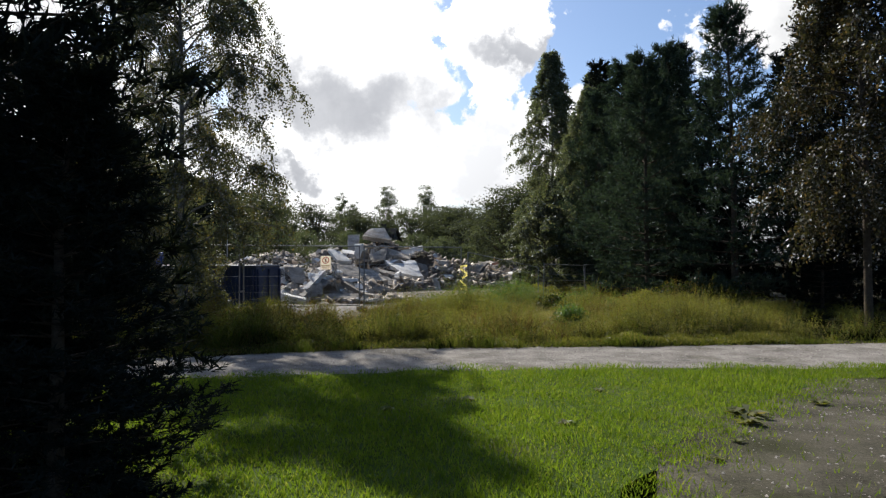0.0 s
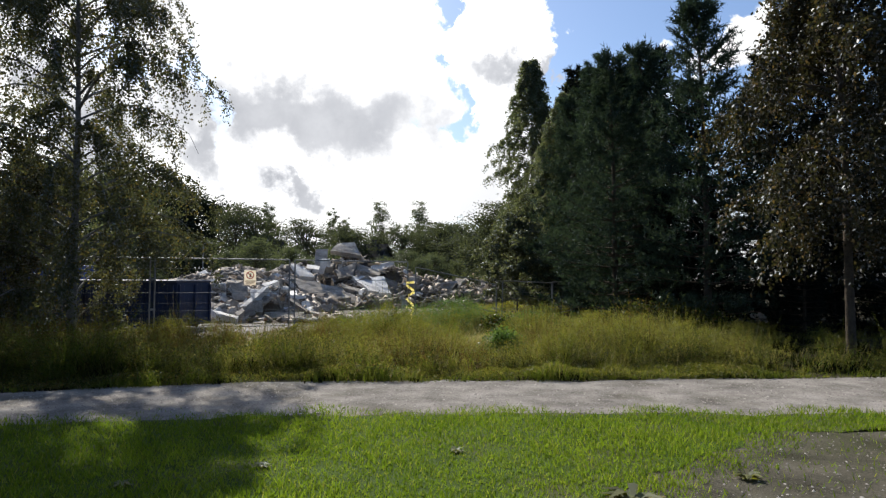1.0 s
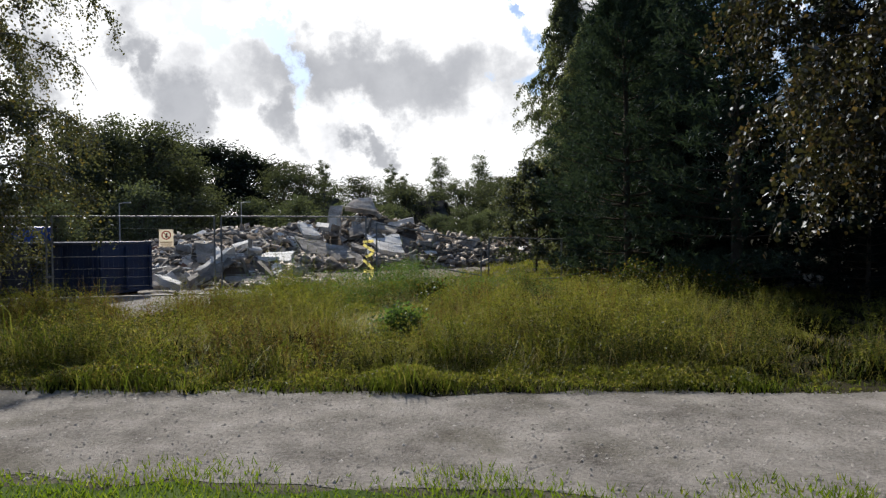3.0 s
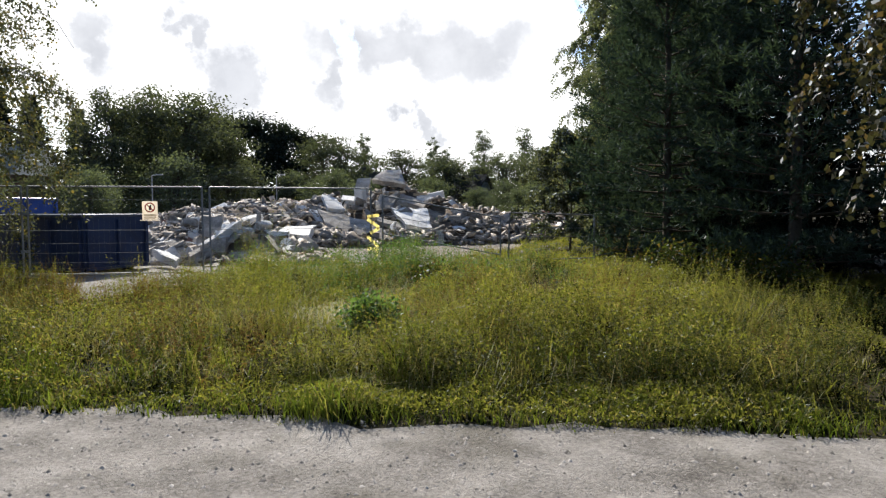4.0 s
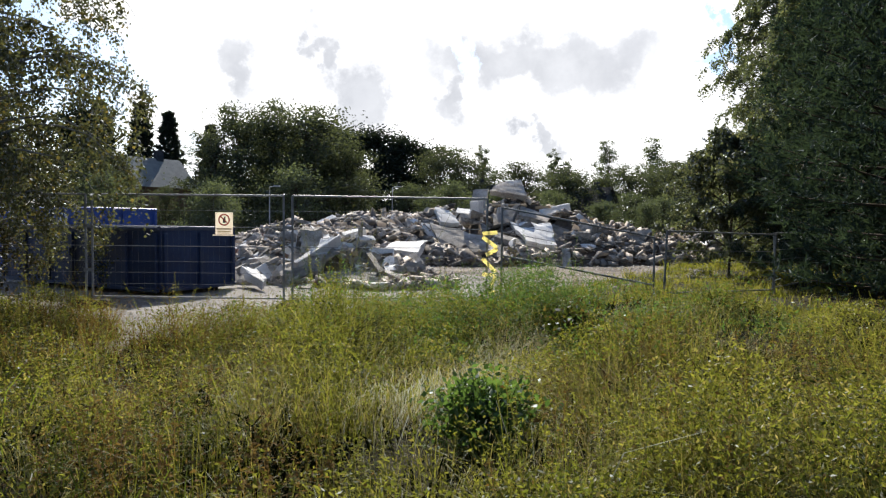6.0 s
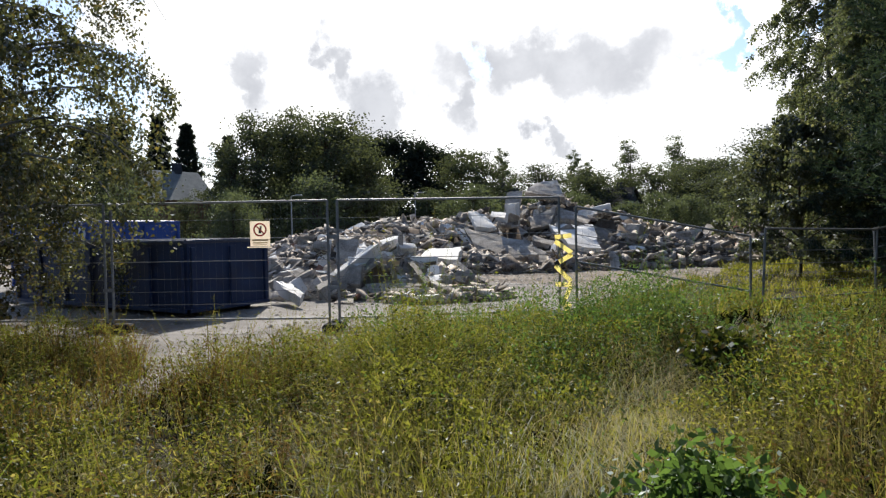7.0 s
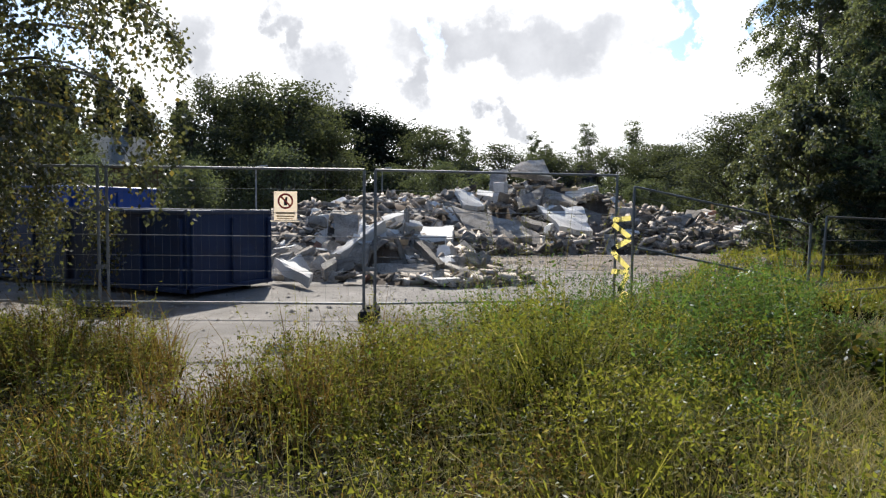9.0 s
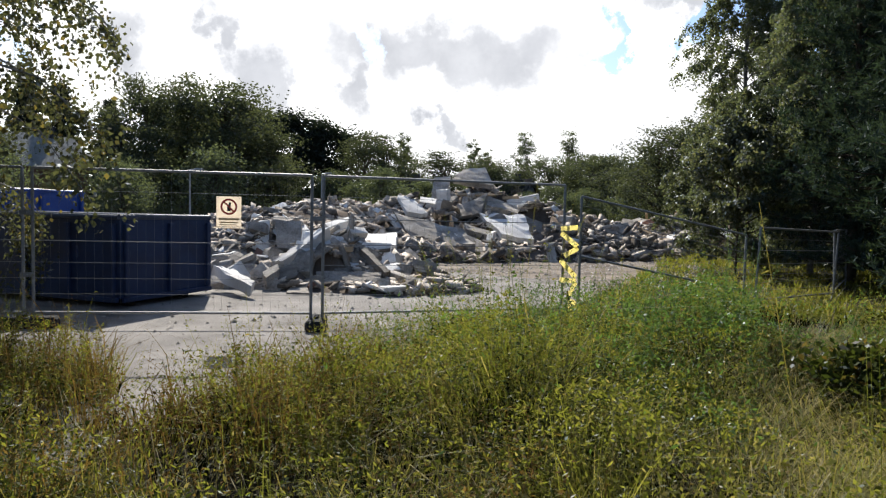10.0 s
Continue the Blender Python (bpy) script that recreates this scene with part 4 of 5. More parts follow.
    c, d = np.concatenate(cen), np.concatenate(dirs)
    n = len(c)
    along = rng.uniform(0, 0.3, (n, needles, 1))
    a = unit(d[:, None] * 0.75 + rng.normal(0, 0.6, (n, needles, 3)))
    p = c[:, None] + d[:, None] * along
    b = unit(np.cross(a, rng.normal(size=(n, needles, 3)))) * wide * 0.5
    l = long * rng.uniform(0.7, 1.2, (n, needles, 1))
    v = np.stack([p - b, p + b, p + a * l], 2).reshape(-1, 3)
    child("crown", mesh_np("crown", v, [np.arange(len(v)).reshape(-1, 3)], mat), base, "dense needle brushes")
    return base


def broad_tree(label, at, height, spread, seed, mat, clumps=90, per=66, leaf=0.30, low=0.12, name="broadleaf_tree", open_crown=0.0, bark="dark_bark", narrow=0.0):
    """Tree seen from afar: trunk, limbs and a ragged crown of leaf clumps."""
    rng = np.random.default_rng(seed)
    base = thing(name, label, "tree", pose(*at))
    wood, pts = Bag(), []
    trunk = wander(rng, (0, 0, -0.1), height * 0.9, 9, 0.09)
    wood.add(*tube(trunk, np.linspace(0.016 * height, 0.02, 9), 6))
    lobes = [np.array([0, 0, height * 0.9])]
    for k in range(13):
        u = ((k + 0.5) / 13) ** (0.9 + narrow)
        az = k * 2.4 + rng.normal(0, 0.4)
        prof = min(1.0, 1.3 * (1.02 - u) ** 0.6) * (0.55 + 0.45 * min(1.0, u / 0.25))
        r = spread * prof * rng.uniform(0.3, 0.92)
        lobes.append(np.array([math.cos(az) * r, math.sin(az) * r, (low + (0.92 - low) * u) * height]))
    for k in range(clumps):
        c = lobes[k % 14] + rng.normal(0, 1, 3) * [spread * 0.21, spread * 0.21, height * 0.055]
        c[2] = min(max(c[2], 0.2), height)
        t = c[2] / height
        i = min(int(t * 0.8 * 8), 8)
        if k % 2 == 0:
            s = np.linspace(0, 1, 4)[:, None]
            wood.add(*tube(trunk[i] + (c - trunk[i]) * s + np.array([[0, 0, 0.3]]) * np.sin(s * 3.1), np.linspace(0.05, 0.012, 4), 4))
        size = spread * (0.08 + 0.15 * rng.uniform()) * (1 - open_crown * 0.45)
        q = rng.normal(0, 1, (per, 3)) * [size, size, size * 0.62]
        pts.append(c + q)
    child("trunk", wood.mesh("trunk", M[bark]), base)
    p = np.concatenate(pts)
    p[:, 2] = np.maximum(p[:, 2], 0.1)
    v, f = leaves(p, leaf, leaf * 0.8, rng, (0, 0, -0.3))
    child("crown", mesh_np("crown", v, [f], mat), base)
    return base


def again(ob, x, y, turn, scale=1.0, wide=1.0, label=""):
    c = copy_thing(ob, pose(x, y, 0, 0, 0, turn) @ Matrix.Diagonal((scale * wide, scale * wide, scale, 1)))
    return tagged(c, label)


birch_tree("tall drooping birch with grey-green leaves beside the yard", (-7.1, 17.4, 0), 12.5, 3.9, 115000, 0.068, 5, M["birch_leaf"], 0.04, 0.95, 92)
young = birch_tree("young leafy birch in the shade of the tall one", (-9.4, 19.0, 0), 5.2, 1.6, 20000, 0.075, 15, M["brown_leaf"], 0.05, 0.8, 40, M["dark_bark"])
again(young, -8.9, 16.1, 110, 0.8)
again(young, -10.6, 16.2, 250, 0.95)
birch_tree("dark leafy birch at the wood's edge", (10.2, 15.4, 0), 11.5, 2.6, 60000, 0.09, 6, M["brown_leaf"], 0.2, 0.95, 76, M["dark_bark"])
pine_tree("dark shaded pine standing on the lawn", (-4.4, 5.55, 0), 9.5, 2.1, 7, M["shaded_needle"], 0.01, 20, 16, 0.17, 28, 0.036)
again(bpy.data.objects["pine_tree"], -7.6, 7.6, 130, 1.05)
# two small copies stand for low boughs and deep shade at its foot
again(bpy.data.objects["pine_tree"], -3.15, 4.5, 60, 0.27, 1.5, "small pine copy filling the dark boughs and shade below")
again(bpy.data.objects["pine_tree"], -2.4, 4.0, 200, 0.3, 1.55, "small pine copy filling the dark boughs and shade below")
wood_pine = pine_tree("dense dark green pine at the wood's edge", (7.6, 23.8, 0), 9.4, 2.4, 8, M["pine_needle"], 0.07)
wood_pine_b = pine_tree("tall dark pine with upright leader shoots", (9.5, 20.9, 0), 10.3, 2.4, 9, M["pine_needle"], 0.05)
for x, y, turn, s, src in ((9.3, 25.8, 40, 1.1, 0), (8.4, 29.0, 77, 1.05, 1)):
    again((wood_pine, wood_pine_b)[src], x, y, turn, s)
# deep-wood pines carry their dimness in the needle colour
rear_pine = pine_tree("shaded pine deep in the wood", (14.6, 26.0, 0), 11.5, 2.7, 13, M["shaded_needle"], 0.03, 11, 10, 0.22, 24, 0.06)
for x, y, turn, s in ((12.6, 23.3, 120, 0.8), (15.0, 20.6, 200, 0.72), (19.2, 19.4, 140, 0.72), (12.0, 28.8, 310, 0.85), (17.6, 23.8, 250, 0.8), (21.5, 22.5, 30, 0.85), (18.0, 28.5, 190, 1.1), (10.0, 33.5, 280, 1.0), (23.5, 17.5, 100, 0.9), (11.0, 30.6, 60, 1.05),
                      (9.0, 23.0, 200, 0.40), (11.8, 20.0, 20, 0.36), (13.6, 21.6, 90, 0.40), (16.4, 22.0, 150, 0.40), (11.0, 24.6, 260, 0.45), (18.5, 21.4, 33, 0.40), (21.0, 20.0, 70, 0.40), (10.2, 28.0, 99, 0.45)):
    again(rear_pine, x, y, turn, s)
slim = birch_tree("slender pale birch at the corner of the wood", (7.5, 43.5, 0), 17.0, 3.25, 80000, 0.12, 10, M["pale_leaf"], 0.03, 0.85, 130)
again(slim, 7.4, 33.4, 130, 0.68)
again(slim, 9.4, 39.5, 220, 0.85)
again(slim, 9.6, 28.4, 300, 0.66)
again(wood_pine, 7.7, 31.2, 33, 1.05)
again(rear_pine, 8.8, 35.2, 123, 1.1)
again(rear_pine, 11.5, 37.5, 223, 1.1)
birch_tree("young silvery willow bush at the wood's edge", (5.3, 33.2, 0), 5.0, 2.5, 26000, 0.11, 12, M["silver_leaf"], 0.04, 0.55, 34, M["dark_bark"])

# far trees
leafy_a = broad_tree("broad green tree behind the demolition yard", (-33.9, 62.3, 0), 13.0, 4.2, 31, M["far_leaf"], 120, 90, 0.22)
leafy_b = broad_tree("rounded green tree behind the demolition yard", (-35.1, 58.9, 0), 11.9, 3.8, 32, M["far_leaf"], 130, 80, 0.22)
leafy_c = broad_tree("pale feathery birch in the distance", (-27.4, 107.5, 0), 14.1, 2.0, 33, M["far_light"], 98, 52, 0.2, 0.15, "distant_birch", 0.3)
bush_a = broad_tree("large rounded bush behind the rubble", (-25.4, 53.6, 0), 6.0, 3.4, 34, M["far_light"], 90, 80, 0.18, 0.03, "bush")
dark_a = broad_tree("dark round-topped pine in the wood behind the yard", (-39.7, 82.1, 0), 14.2, 3.2, 35, M["far_needle"], 150, 64, 0.28, 0.06, "distant_pine", 0.1)
spire = pine_tree("dark spruce with a pointed top behind the houses", (-52.0, 63.7, 0), 14.1, 2.7, 37, M["far_needle"], 0.08, 6, 6, 0.5, 30, 0.2)
for x, y, k in ((-50.1, 65.9, 0.95), (-47.6, 69.4, 0.88), (-55.0, 61.0, 1.0)):
    again(spire, x, y, x * 41 % 360, k)
tall_a = broad_tree("tall open-crowned tree on the skyline", (-10.9, 131.3, 0), 16.6, 3.6, 36, M["far_light"], 112, 66, 0.24, 0.22, "skyline_tree", 0.4)
for x, y, h in ((-30.0, 62.5, 12.3), (-34.0, 54.6, 8.8), (-31.6, 68.6, 11.5), (-37.2, 46.0, 7.0), (-33.5, 48.5, 4.2), (-28.0, 66, 9.5), (-24.6, 82.0, 10.6), (-23.1, 85.8, 10.4), (-14.5, 110.6, 10.2), (-23.5, 118.9, 11.7),
                (-5.9, 116.7, 10.4), (0.7, 117.0, 11.0), (5.5, 122.0, 11.9), (8.0, 123.9, 10.8), (8.3, 86.8, 11.5), (11.5, 84, 12.0), (14.5, 88, 13), (12.0, 120, 12), (-1.0, 124, 12), (-18, 128, 11), (-30, 120, 11), (-50, 49, 9), (-44, 42, 9), (18, 80, 12), (22, 86, 13), (17, 64, 10), (-11, 122, 10), (3.5, 108, 8.5)):
    k = int(abs(x * 7 + y)) % 2
    again((leafy_a, leafy_b)[k], x, y, (x * 37 + y * 11) % 360, h / (13.0, 11.9)[k], (1.1 if y < 100 else 1.45) + 0.5 * ((x * 13 + y * 7) % 1.0))
for x, y, h in ((-37.9, 85.4, 14.0), (-35.0, 86.8, 14.0), (-33.2, 89.6, 13.4), (-42.0, 84.0, 14.0), (-43.5, 80, 13.6), (-44, 74, 13.0), (-56, 60, 14), (-31.0, 92, 12.6), (3.0, 128, 12.0), (10, 130, 12.5), (-60, 52, 14), (20, 120, 14), (26, 100, 14)):
    again(dark_a, x, y, (x * 53 + y * 17) % 360, h / 14.2, 1.5)
for x, y, s in ((-19.8, 124.9, 1.06), (-3.0, 128, 0.9), (-17.6, 126, 0.95)):
    again(leafy_c, x, y, (x * 29) % 360, s)
again(tall_a, -3.9, 133.9, 140, 1.02)
for x, y, s in ((-17.7, 68.6, 0.93), (-1.6, 96.9, 0.75), (3.6, 97.0, 0.7), (8.5, 95, 0.75), (-12.5, 88, 0.7), (-7, 93, 0.75), (-22, 74, 0.8), (12, 76, 0.9), (-30, 50, 0.8), (-16, 84, 0.7), (-27.5, 47.0, 0.7), (-33, 43, 0.8), (15.5, 66, 0.9), (-27, 78, 1.0), (-32, 74, 1.0), (-20, 92, 1.0), (-14, 98, 1.0), (-4, 104, 1.0), (6, 106, 1.0), (-38, 66, 1.1), (0, 100, 0.9)):
    again(bush_a, x, y, (x * 71) % 360, s)


# ---- houses far off ----
def house(label, x, y, turn, length, depth, wall_h, ridge, roof):
    base = thing("house", label, "house", pose(x, y, 0, 0, 0, turn))
    part("wall", box_bm(-length / 2, length / 2, -depth / 2, depth / 2, -0.05, wall_h, 0.02), M["wall_red"], base)
    bm = bmesh.new()
    ex, ey = length / 2 + 0.5, depth / 2 + 0.6
    a = [bm.verts.new(p) for p in ((-ex, -ey, wall_h - 0.25), (ex, -ey, wall_h - 0.25), (ex, 0, ridge), (-ex, 0, ridge), (ex, ey, wall_h - 0.25), (-ex, ey, wall_h - 0.25))]
    faces = [bm.faces.new((a[0], a[1], a[2], a[3])), bm.faces.new((a[3], a[2], a[4], a[5]))]
    bmesh.ops.solidify(bm, geom=faces, thickness=0.2)
    r = part("roof", bm, roof, base)
    part("chimney", box_bm(length * 0.12, length * 0.12 + 0.7, -0.35, 0.35, ridge - 0.8, ridge + 0.8, 0.02), M["roof_dark"], r)
    for s in (-1, 1):
        bm = bmesh.new()
        q = [bm.verts.new((s * (length / 2 + 0.004), py, pz)) for py, pz in ((-depth / 2, wall_h), (depth / 2, wall_h), (0, ridge - 0.2))]
        f = bm.faces.new(q)
        bmesh.ops.solidify(bm, geom=[f], thickness=0.1)
        part("gable", bm, M["wall_white"], base)
    for k in range(3):
        wx = -length / 2 + length * (k + 0.5) / 3
        w = part("window", box_bm(wx - 0.6, wx + 0.6, -depth / 2 - 0.05, -depth / 2 - 0.004, 1.0, 2.2, 0.01), M["wall_white"], base)
        part("pane", box_bm(wx - 0.5, wx + 0.5, -depth / 2 - 0.07, -depth / 2 - 0.054, 1.1, 2.1), M["glass"], w)


house("house with pale grey roof half hidden by trees", -46.5, 59.5, 75, 5.5, 6, 5.0, 7.8, M["roof_pale"])
house("house with dark roof behind the rubble", -27.6, 104.5, 20, 6, 6, 4.6, 7.6, M["roof_dark"])
house("house with steep dark roof behind bushes", -11.5, 113.5, -20, 6.5, 7, 3.6, 7.4, M["roof_dark"])


def street_lamp(x, y, h):
    base = thing("street_lamp", "slim grey street lamp behind the yard", "lamp post", pose(x, y, 0))
    part("pole", rod_bm((0, 0, -0.05), (0, 0, h), 0.06, 8, None, 0.04), M["steel"], base)
    part("arm", rod_bm((0, 0, h), (0.5, 0, h + 0.06), 0.03, 6), M["steel"], base)
    part("head", box_bm(0.35, 0.85, -0.1, 0.1, h + 0.0, h + 0.1, 0.02), M["steel"], base)


street_lamp(-20.8, 61.9, 4.7)
street_lamp(-23.5, 48.0, 4.0)

# ---- rubble pieces ----
east.core(-2, 20, 42, 57, 0.4, 0.12)
main.core(-18, 6, 29, 50, 0.35, 0.12)
spill.core(-13, 1, 22, 35, 0.22, 0.06)
spill.fragments(11000, -12, 0, 23, 33, 0.05, 0.26)
spill.blocks(295, -9.0, -2.0, 23.8, 29, 0.16, 0.52, 0.58, 0.10)
main.fragments(14000, -17, 5, 30, 47, 0.08, 0.42)
main.blocks(295, -13, 4, 31, 43, 0.22, 0.78, 0.64, 0.22)
east.fragments(8500, -1, 18, 43, 55, 0.06, 0.38)
east.blocks(200, 0, 16, 43.5, 51, 0.25, 0.95, 0.55, 0.15)


def scatter(n, region, lo, hi, seed, name, label, mat):
    """Loose stones lying on a flat surface, joined."""
    rng = np.random.default_rng(seed)
    p = region(rng, n)
    n = len(p)
    ring = [[math.cos(k * 1.0472), math.sin(k * 1.0472), -0.2] for k in range(6)]
    oct_ = np.array(ring + [[0.25, 0.1, 0.62], [-0.3, -0.1, 0.55]], float)
    tri = np.array([[0, 1, 6], [1, 2, 6], [2, 7, 6], [2, 3, 7], [3, 4, 7], [4, 5, 7], [5, 6, 7], [5, 0, 6]])
    s = (lo + (hi - lo) * rng.uniform(size=n) ** 3)[:, None, None]
    v = oct_[None] * s * rng.uniform(0.75, 1.2, (n, 8, 3)) * rng.uniform(0.6, 1.2, (n, 1, 3))
    az = rng.uniform(0, 6.28, n)
    c, q = np.cos(az)[:, None], np.sin(az)[:, None]
    v = np.stack([v[..., 0] * c - v[..., 1] * q, v[..., 0] * q + v[..., 1] * c, v[..., 2]], -1) + p[:, None]
    f = (np.arange(n)[:, None, None] * 8 + tri[None]).reshape(-1, 3)
    tagged(new(name, mesh_np(name, v.reshape(-1, 3), [f], mat)), label, "stones", kind="stuff")


def along_path(rng, n):
    x = rng.uniform(-6, 12, n)
    far = np.interp(x, [q[0] for q in PATH_FAR], [q[1] for q in PATH_FAR])
    near = np.interp(x, [q[0] for q in PATH_NEAR[::-1]], [q[1] for q in PATH_NEAR[::-1]])
    return np.stack([x, near + (far - near) * rng.uniform(0, 1, n), np.full(n, 0.0065)], 1)


def on_drive(rng, n):
    x, y = rng.uniform(0.8, 9, n), rng.uniform(2, 9.6, n)
    edge = np.interp(y, [q[1] for q in LAWN_EDGE], [q[0] for q in LAWN_EDGE])
    k = x > edge
    return np.stack([x[k], y[k], np.full(k.sum(), 0.005)], 1)


def on_yard(rng, n):
    x, y = rng.uniform(-12, 5, n), rng.uniform(18, 38, n)
    k = (y > 18.6 + np.maximum(0, x + 1.6) * 2.2) & (rng.uniform(size=n) < 0.25 + 0.75 * np.clip((y - 23) / 4, 0, 1) * lumps(x, y, 0.9) * 1.4)
    return np.stack([x[k], y[k], np.full(k.sum(), 0.007)], 1)


scatter(11000, along_path, 0.005, 0.026, 41, "path_pebbles", "loose grey pebbles strewn over the path", M["pebble"])
scatter(9000, on_drive, 0.003, 0.017, 42, "drive_pebbles", "loose grey pebbles strewn over the drive", M["pebble"])
scatter(22000, on_yard, 0.008, 0.075, 43, "yard_crumbs", "concrete crumbs scattered on the asphalt", M["pebble"])


# ---- grass and weeds ----
def lawn_blades():
    rng = np.random.default_rng(51)
    n = 290000
    y = 2.2 + 8.0 * rng.uniform(size=n) ** 1.1
    x = rng.uniform(-7.5, 8.5, n)
    edge = np.interp(y, [q[1] for q in LAWN_EDGE], [q[0] for q in LAWN_EDGE]) + 6.0 * np.clip((y - 8.7) / 0.6, 0, 1)
    near = np.interp(x, [q[0] for q in PATH_NEAR[::-1]], [q[1] for q in PATH_NEAR[::-1]])
    fade = np.clip(np.minimum((edge - x) / 1.5, (near + 0.12 - y) / 0.8) + 0.42 + 0.3 * np.sin(x * 3.1 + y) * np.sin(y * 4.3), 0.12 * (y < near - 0.4), 1) ** 1.5
    k = rng.uniform(size=n) < fade
    x, y = x[k], y[k]
    n = len(x)
    h = rng.uniform(0.022, 0.055, n) * (0.45 + 0.7 * lumps(x, y, 0.35) + 0.5 * lumps(x + 7, y, 1.1))
    b = rng.uniform(0.2, 0.9, n)
    az = rng.uniform(0, 6.28, n)
    side = np.stack([np.cos(az), np.sin(az), np.zeros(n)], 1) * 0.0055
    az = rng.uniform(0, 6.28, n)
    tip = np.stack([np.cos(az) * b * h, np.sin(az) * b * h, h], 1)
    p = np.stack([x, y, np.full(n, 0.006)], 1)
    v = np.stack([p - side, p + side, p + tip], 1).reshape(-1, 3)
    tagged(new("lawn_grass", mesh_np("lawn_grass", v, [np.arange(3 * n).reshape(-1, 3)], M["lawn"])), "short bright green mown grass", "grass", kind="stuff")


def trodden(x, y):
    """How far the tall growth is trodden down, 0 to 1."""
    c = 2.15 + 0.3 * np.clip(y - 15.5, -0.6, 6) + 0.08 * np.sin(y * 2.1)
    return np.exp(-((x - c) / 0.6) ** 2) * np.clip((21.5 - y) / 2, 0, 1) * np.clip((y - 14.9) / 0.6, 0, 1)


def clump(x, y, size=0.62):
    """Rounded clumps of growth with hollows between: 1 at a clump's middle, 0 in a hollow."""
    i, j = np.floor(x / size).astype(int), np.floor(y / size).astype(int)
    best = np.full(np.shape(x), 9.0)
    for di in (-1, 0, 1):
        for dj in (-1, 0, 1):
            a, b = i + di, j + dj
            cx, cy = (a + 0.1 + 0.8 * GRID[a % 64, b % 64]) * size, (b + 0.1 + 0.8 * GRID[(b + 31) % 64, (a + 7) % 64]) * size
            reach = size * (0.45 + 0.5 * GRID[(a + 11) % 64, (b + 23) % 64])
            best = np.minimum(best, np.hypot(x - cx, y - cy) / reach)
    return np.clip(1.25 - best, 0, 1) ** 0.6


def meadow_points(rng, n, x0=-13, x1=15, y1=24, tuft=0):
    """Places in the meadow, gathered in tussocks where tuft is given."""
    m = n // tuft + 1 if tuft else n
    x = rng.uniform(x0, x1, m)
    far = np.interp(x, [q[0] for q in PATH_FAR], [q[1] for q in PATH_FAR])
    y = far + 0.02 + (y1 - far) * rng.uniform(size=m) ** 1.1
    high = rng.uniform(0.45, 1.25, m) * (1 + 0.3 * np.sin(x * 2.6 + 1.7 * y) * np.sin(y * 2.2 - x))
    if tuft:
        x, y, high = np.repeat(x, tuft), np.repeat(y, tuft), np.repeat(high, tuft)
        x, y = x + rng.normal(0, 0.13, len(x)), y + rng.normal(0, 0.13, len(x))
    yard = np.interp(x, [q[0] for q in YARD_EDGE], [q[1] for q in YARD_EDGE])
    gap = (np.abs(x + 2.43) < 0.27) & (y > 16.3)
    keep = ((y < yard + 0.1) | (x > 1.15 + 0.2 * np.maximum(y - 25, 0))) & ~gap & (y > np.interp(x, [q[0] for q in PATH_FAR], [q[1] for q in PATH_FAR]) - 0.02 - 0.2 * lumps(x, y, 0.45))
    edge = y - np.interp(x, [q[0] for q in PATH_FAR], [q[1] for q in PATH_FAR])
    keep &= rng.uniform(size=len(x)) < np.clip(np.where(edge < 0.7, 0.5, 0.0) + 2.3 * (0.6 * lumps(x, y, 1.15) + 0.4 * lumps(x + 9, y, 0.5)) - 0.36, 0.05, 1) * (0.2 + 0.8 * clump(x, y, 0.55))
    return x[keep], y[keep], high[keep]


def rise(x, y):
    """Height of the growth: low at the path, higher further in, with uneven tufts."""
    far = np.interp(x, [q[0] for q in PATH_FAR], [q[1] for q in PATH_FAR])
    h = 0.30 + 0.70 * np.clip((y - far - 0.35 - 0.5 * lumps(x, y, 0.9)) / 0.22, 0, 1)
    h = h * (0.30 + 0.75 * lumps(x, y, 1.15) + 0.35 * lumps(x + 9, y, 0.5)) * (0.30 + 0.95 * clump(x, y, 1.35)) * (0.5 + 0.62 * clump(x, y, 0.55))
    h = h * (1 + 0.22 / (1 + np.exp(-2.0 * (x - 0.3)))) * (1 - 0.5 * np.clip((y - 20.6) / 2.0, 0, 1))
    h = h * (1 - 0.17 * np.clip((y - 17.2) / 1.8, 0, 1) * np.clip((x + 1.5) / 1.5, 0, 1))
    return h * (1 - 0.72 * trodden(x, y)) * (1 - 0.4 * np.clip((x - 5.2) / 2.5, 0, 1))


def meadow(n, seed, name, label, mat, lo, hi, width, bend, x0=-13, x1=15, y1=24, where=None):
    rng = np.random.default_rng(seed)
    x, y, high = meadow_points(rng, n, x0, x1, y1, 45)
    if where is not None:
        k = rng.uniform(size=len(x)) < where(x, y)
        x, y, high = x[k], y[k], high[k]
    n = len(x)
    h = rng.uniform(lo, hi, n) * rise(x, y) * high
    p = np.stack([x, y, mound(x, y) - 0.01], 1)
    v, q, t = blades(p, h, rng.uniform(0.6, 1.4, n) * width, rng.uniform(bend[0], bend[1], n) + 0.3 * trodden(x, y), rng)
    tagged(new(name, mesh_np(name, v, [q, t], mat)), label, "grass", kind="stuff")


def tussocks(n, per, seed, name, label, mat, lo, hi, width, x0=-6, x1=8, y1=18, where=None, wide=0.10):
    """Fine grass in tufts that fan out and arch over, densest beside the path."""
    rng = np.random.default_rng(seed)
    x, y, high = meadow_points(rng, n, x0, x1, y1)
    k = rng.uniform(size=len(x)) < (np.clip(1.25 - (y - 12.5) / 9.0, 0.2, 1) if where is None else where(x, y))
    x, y, high = x[k], y[k], high[k]
    m = len(x)
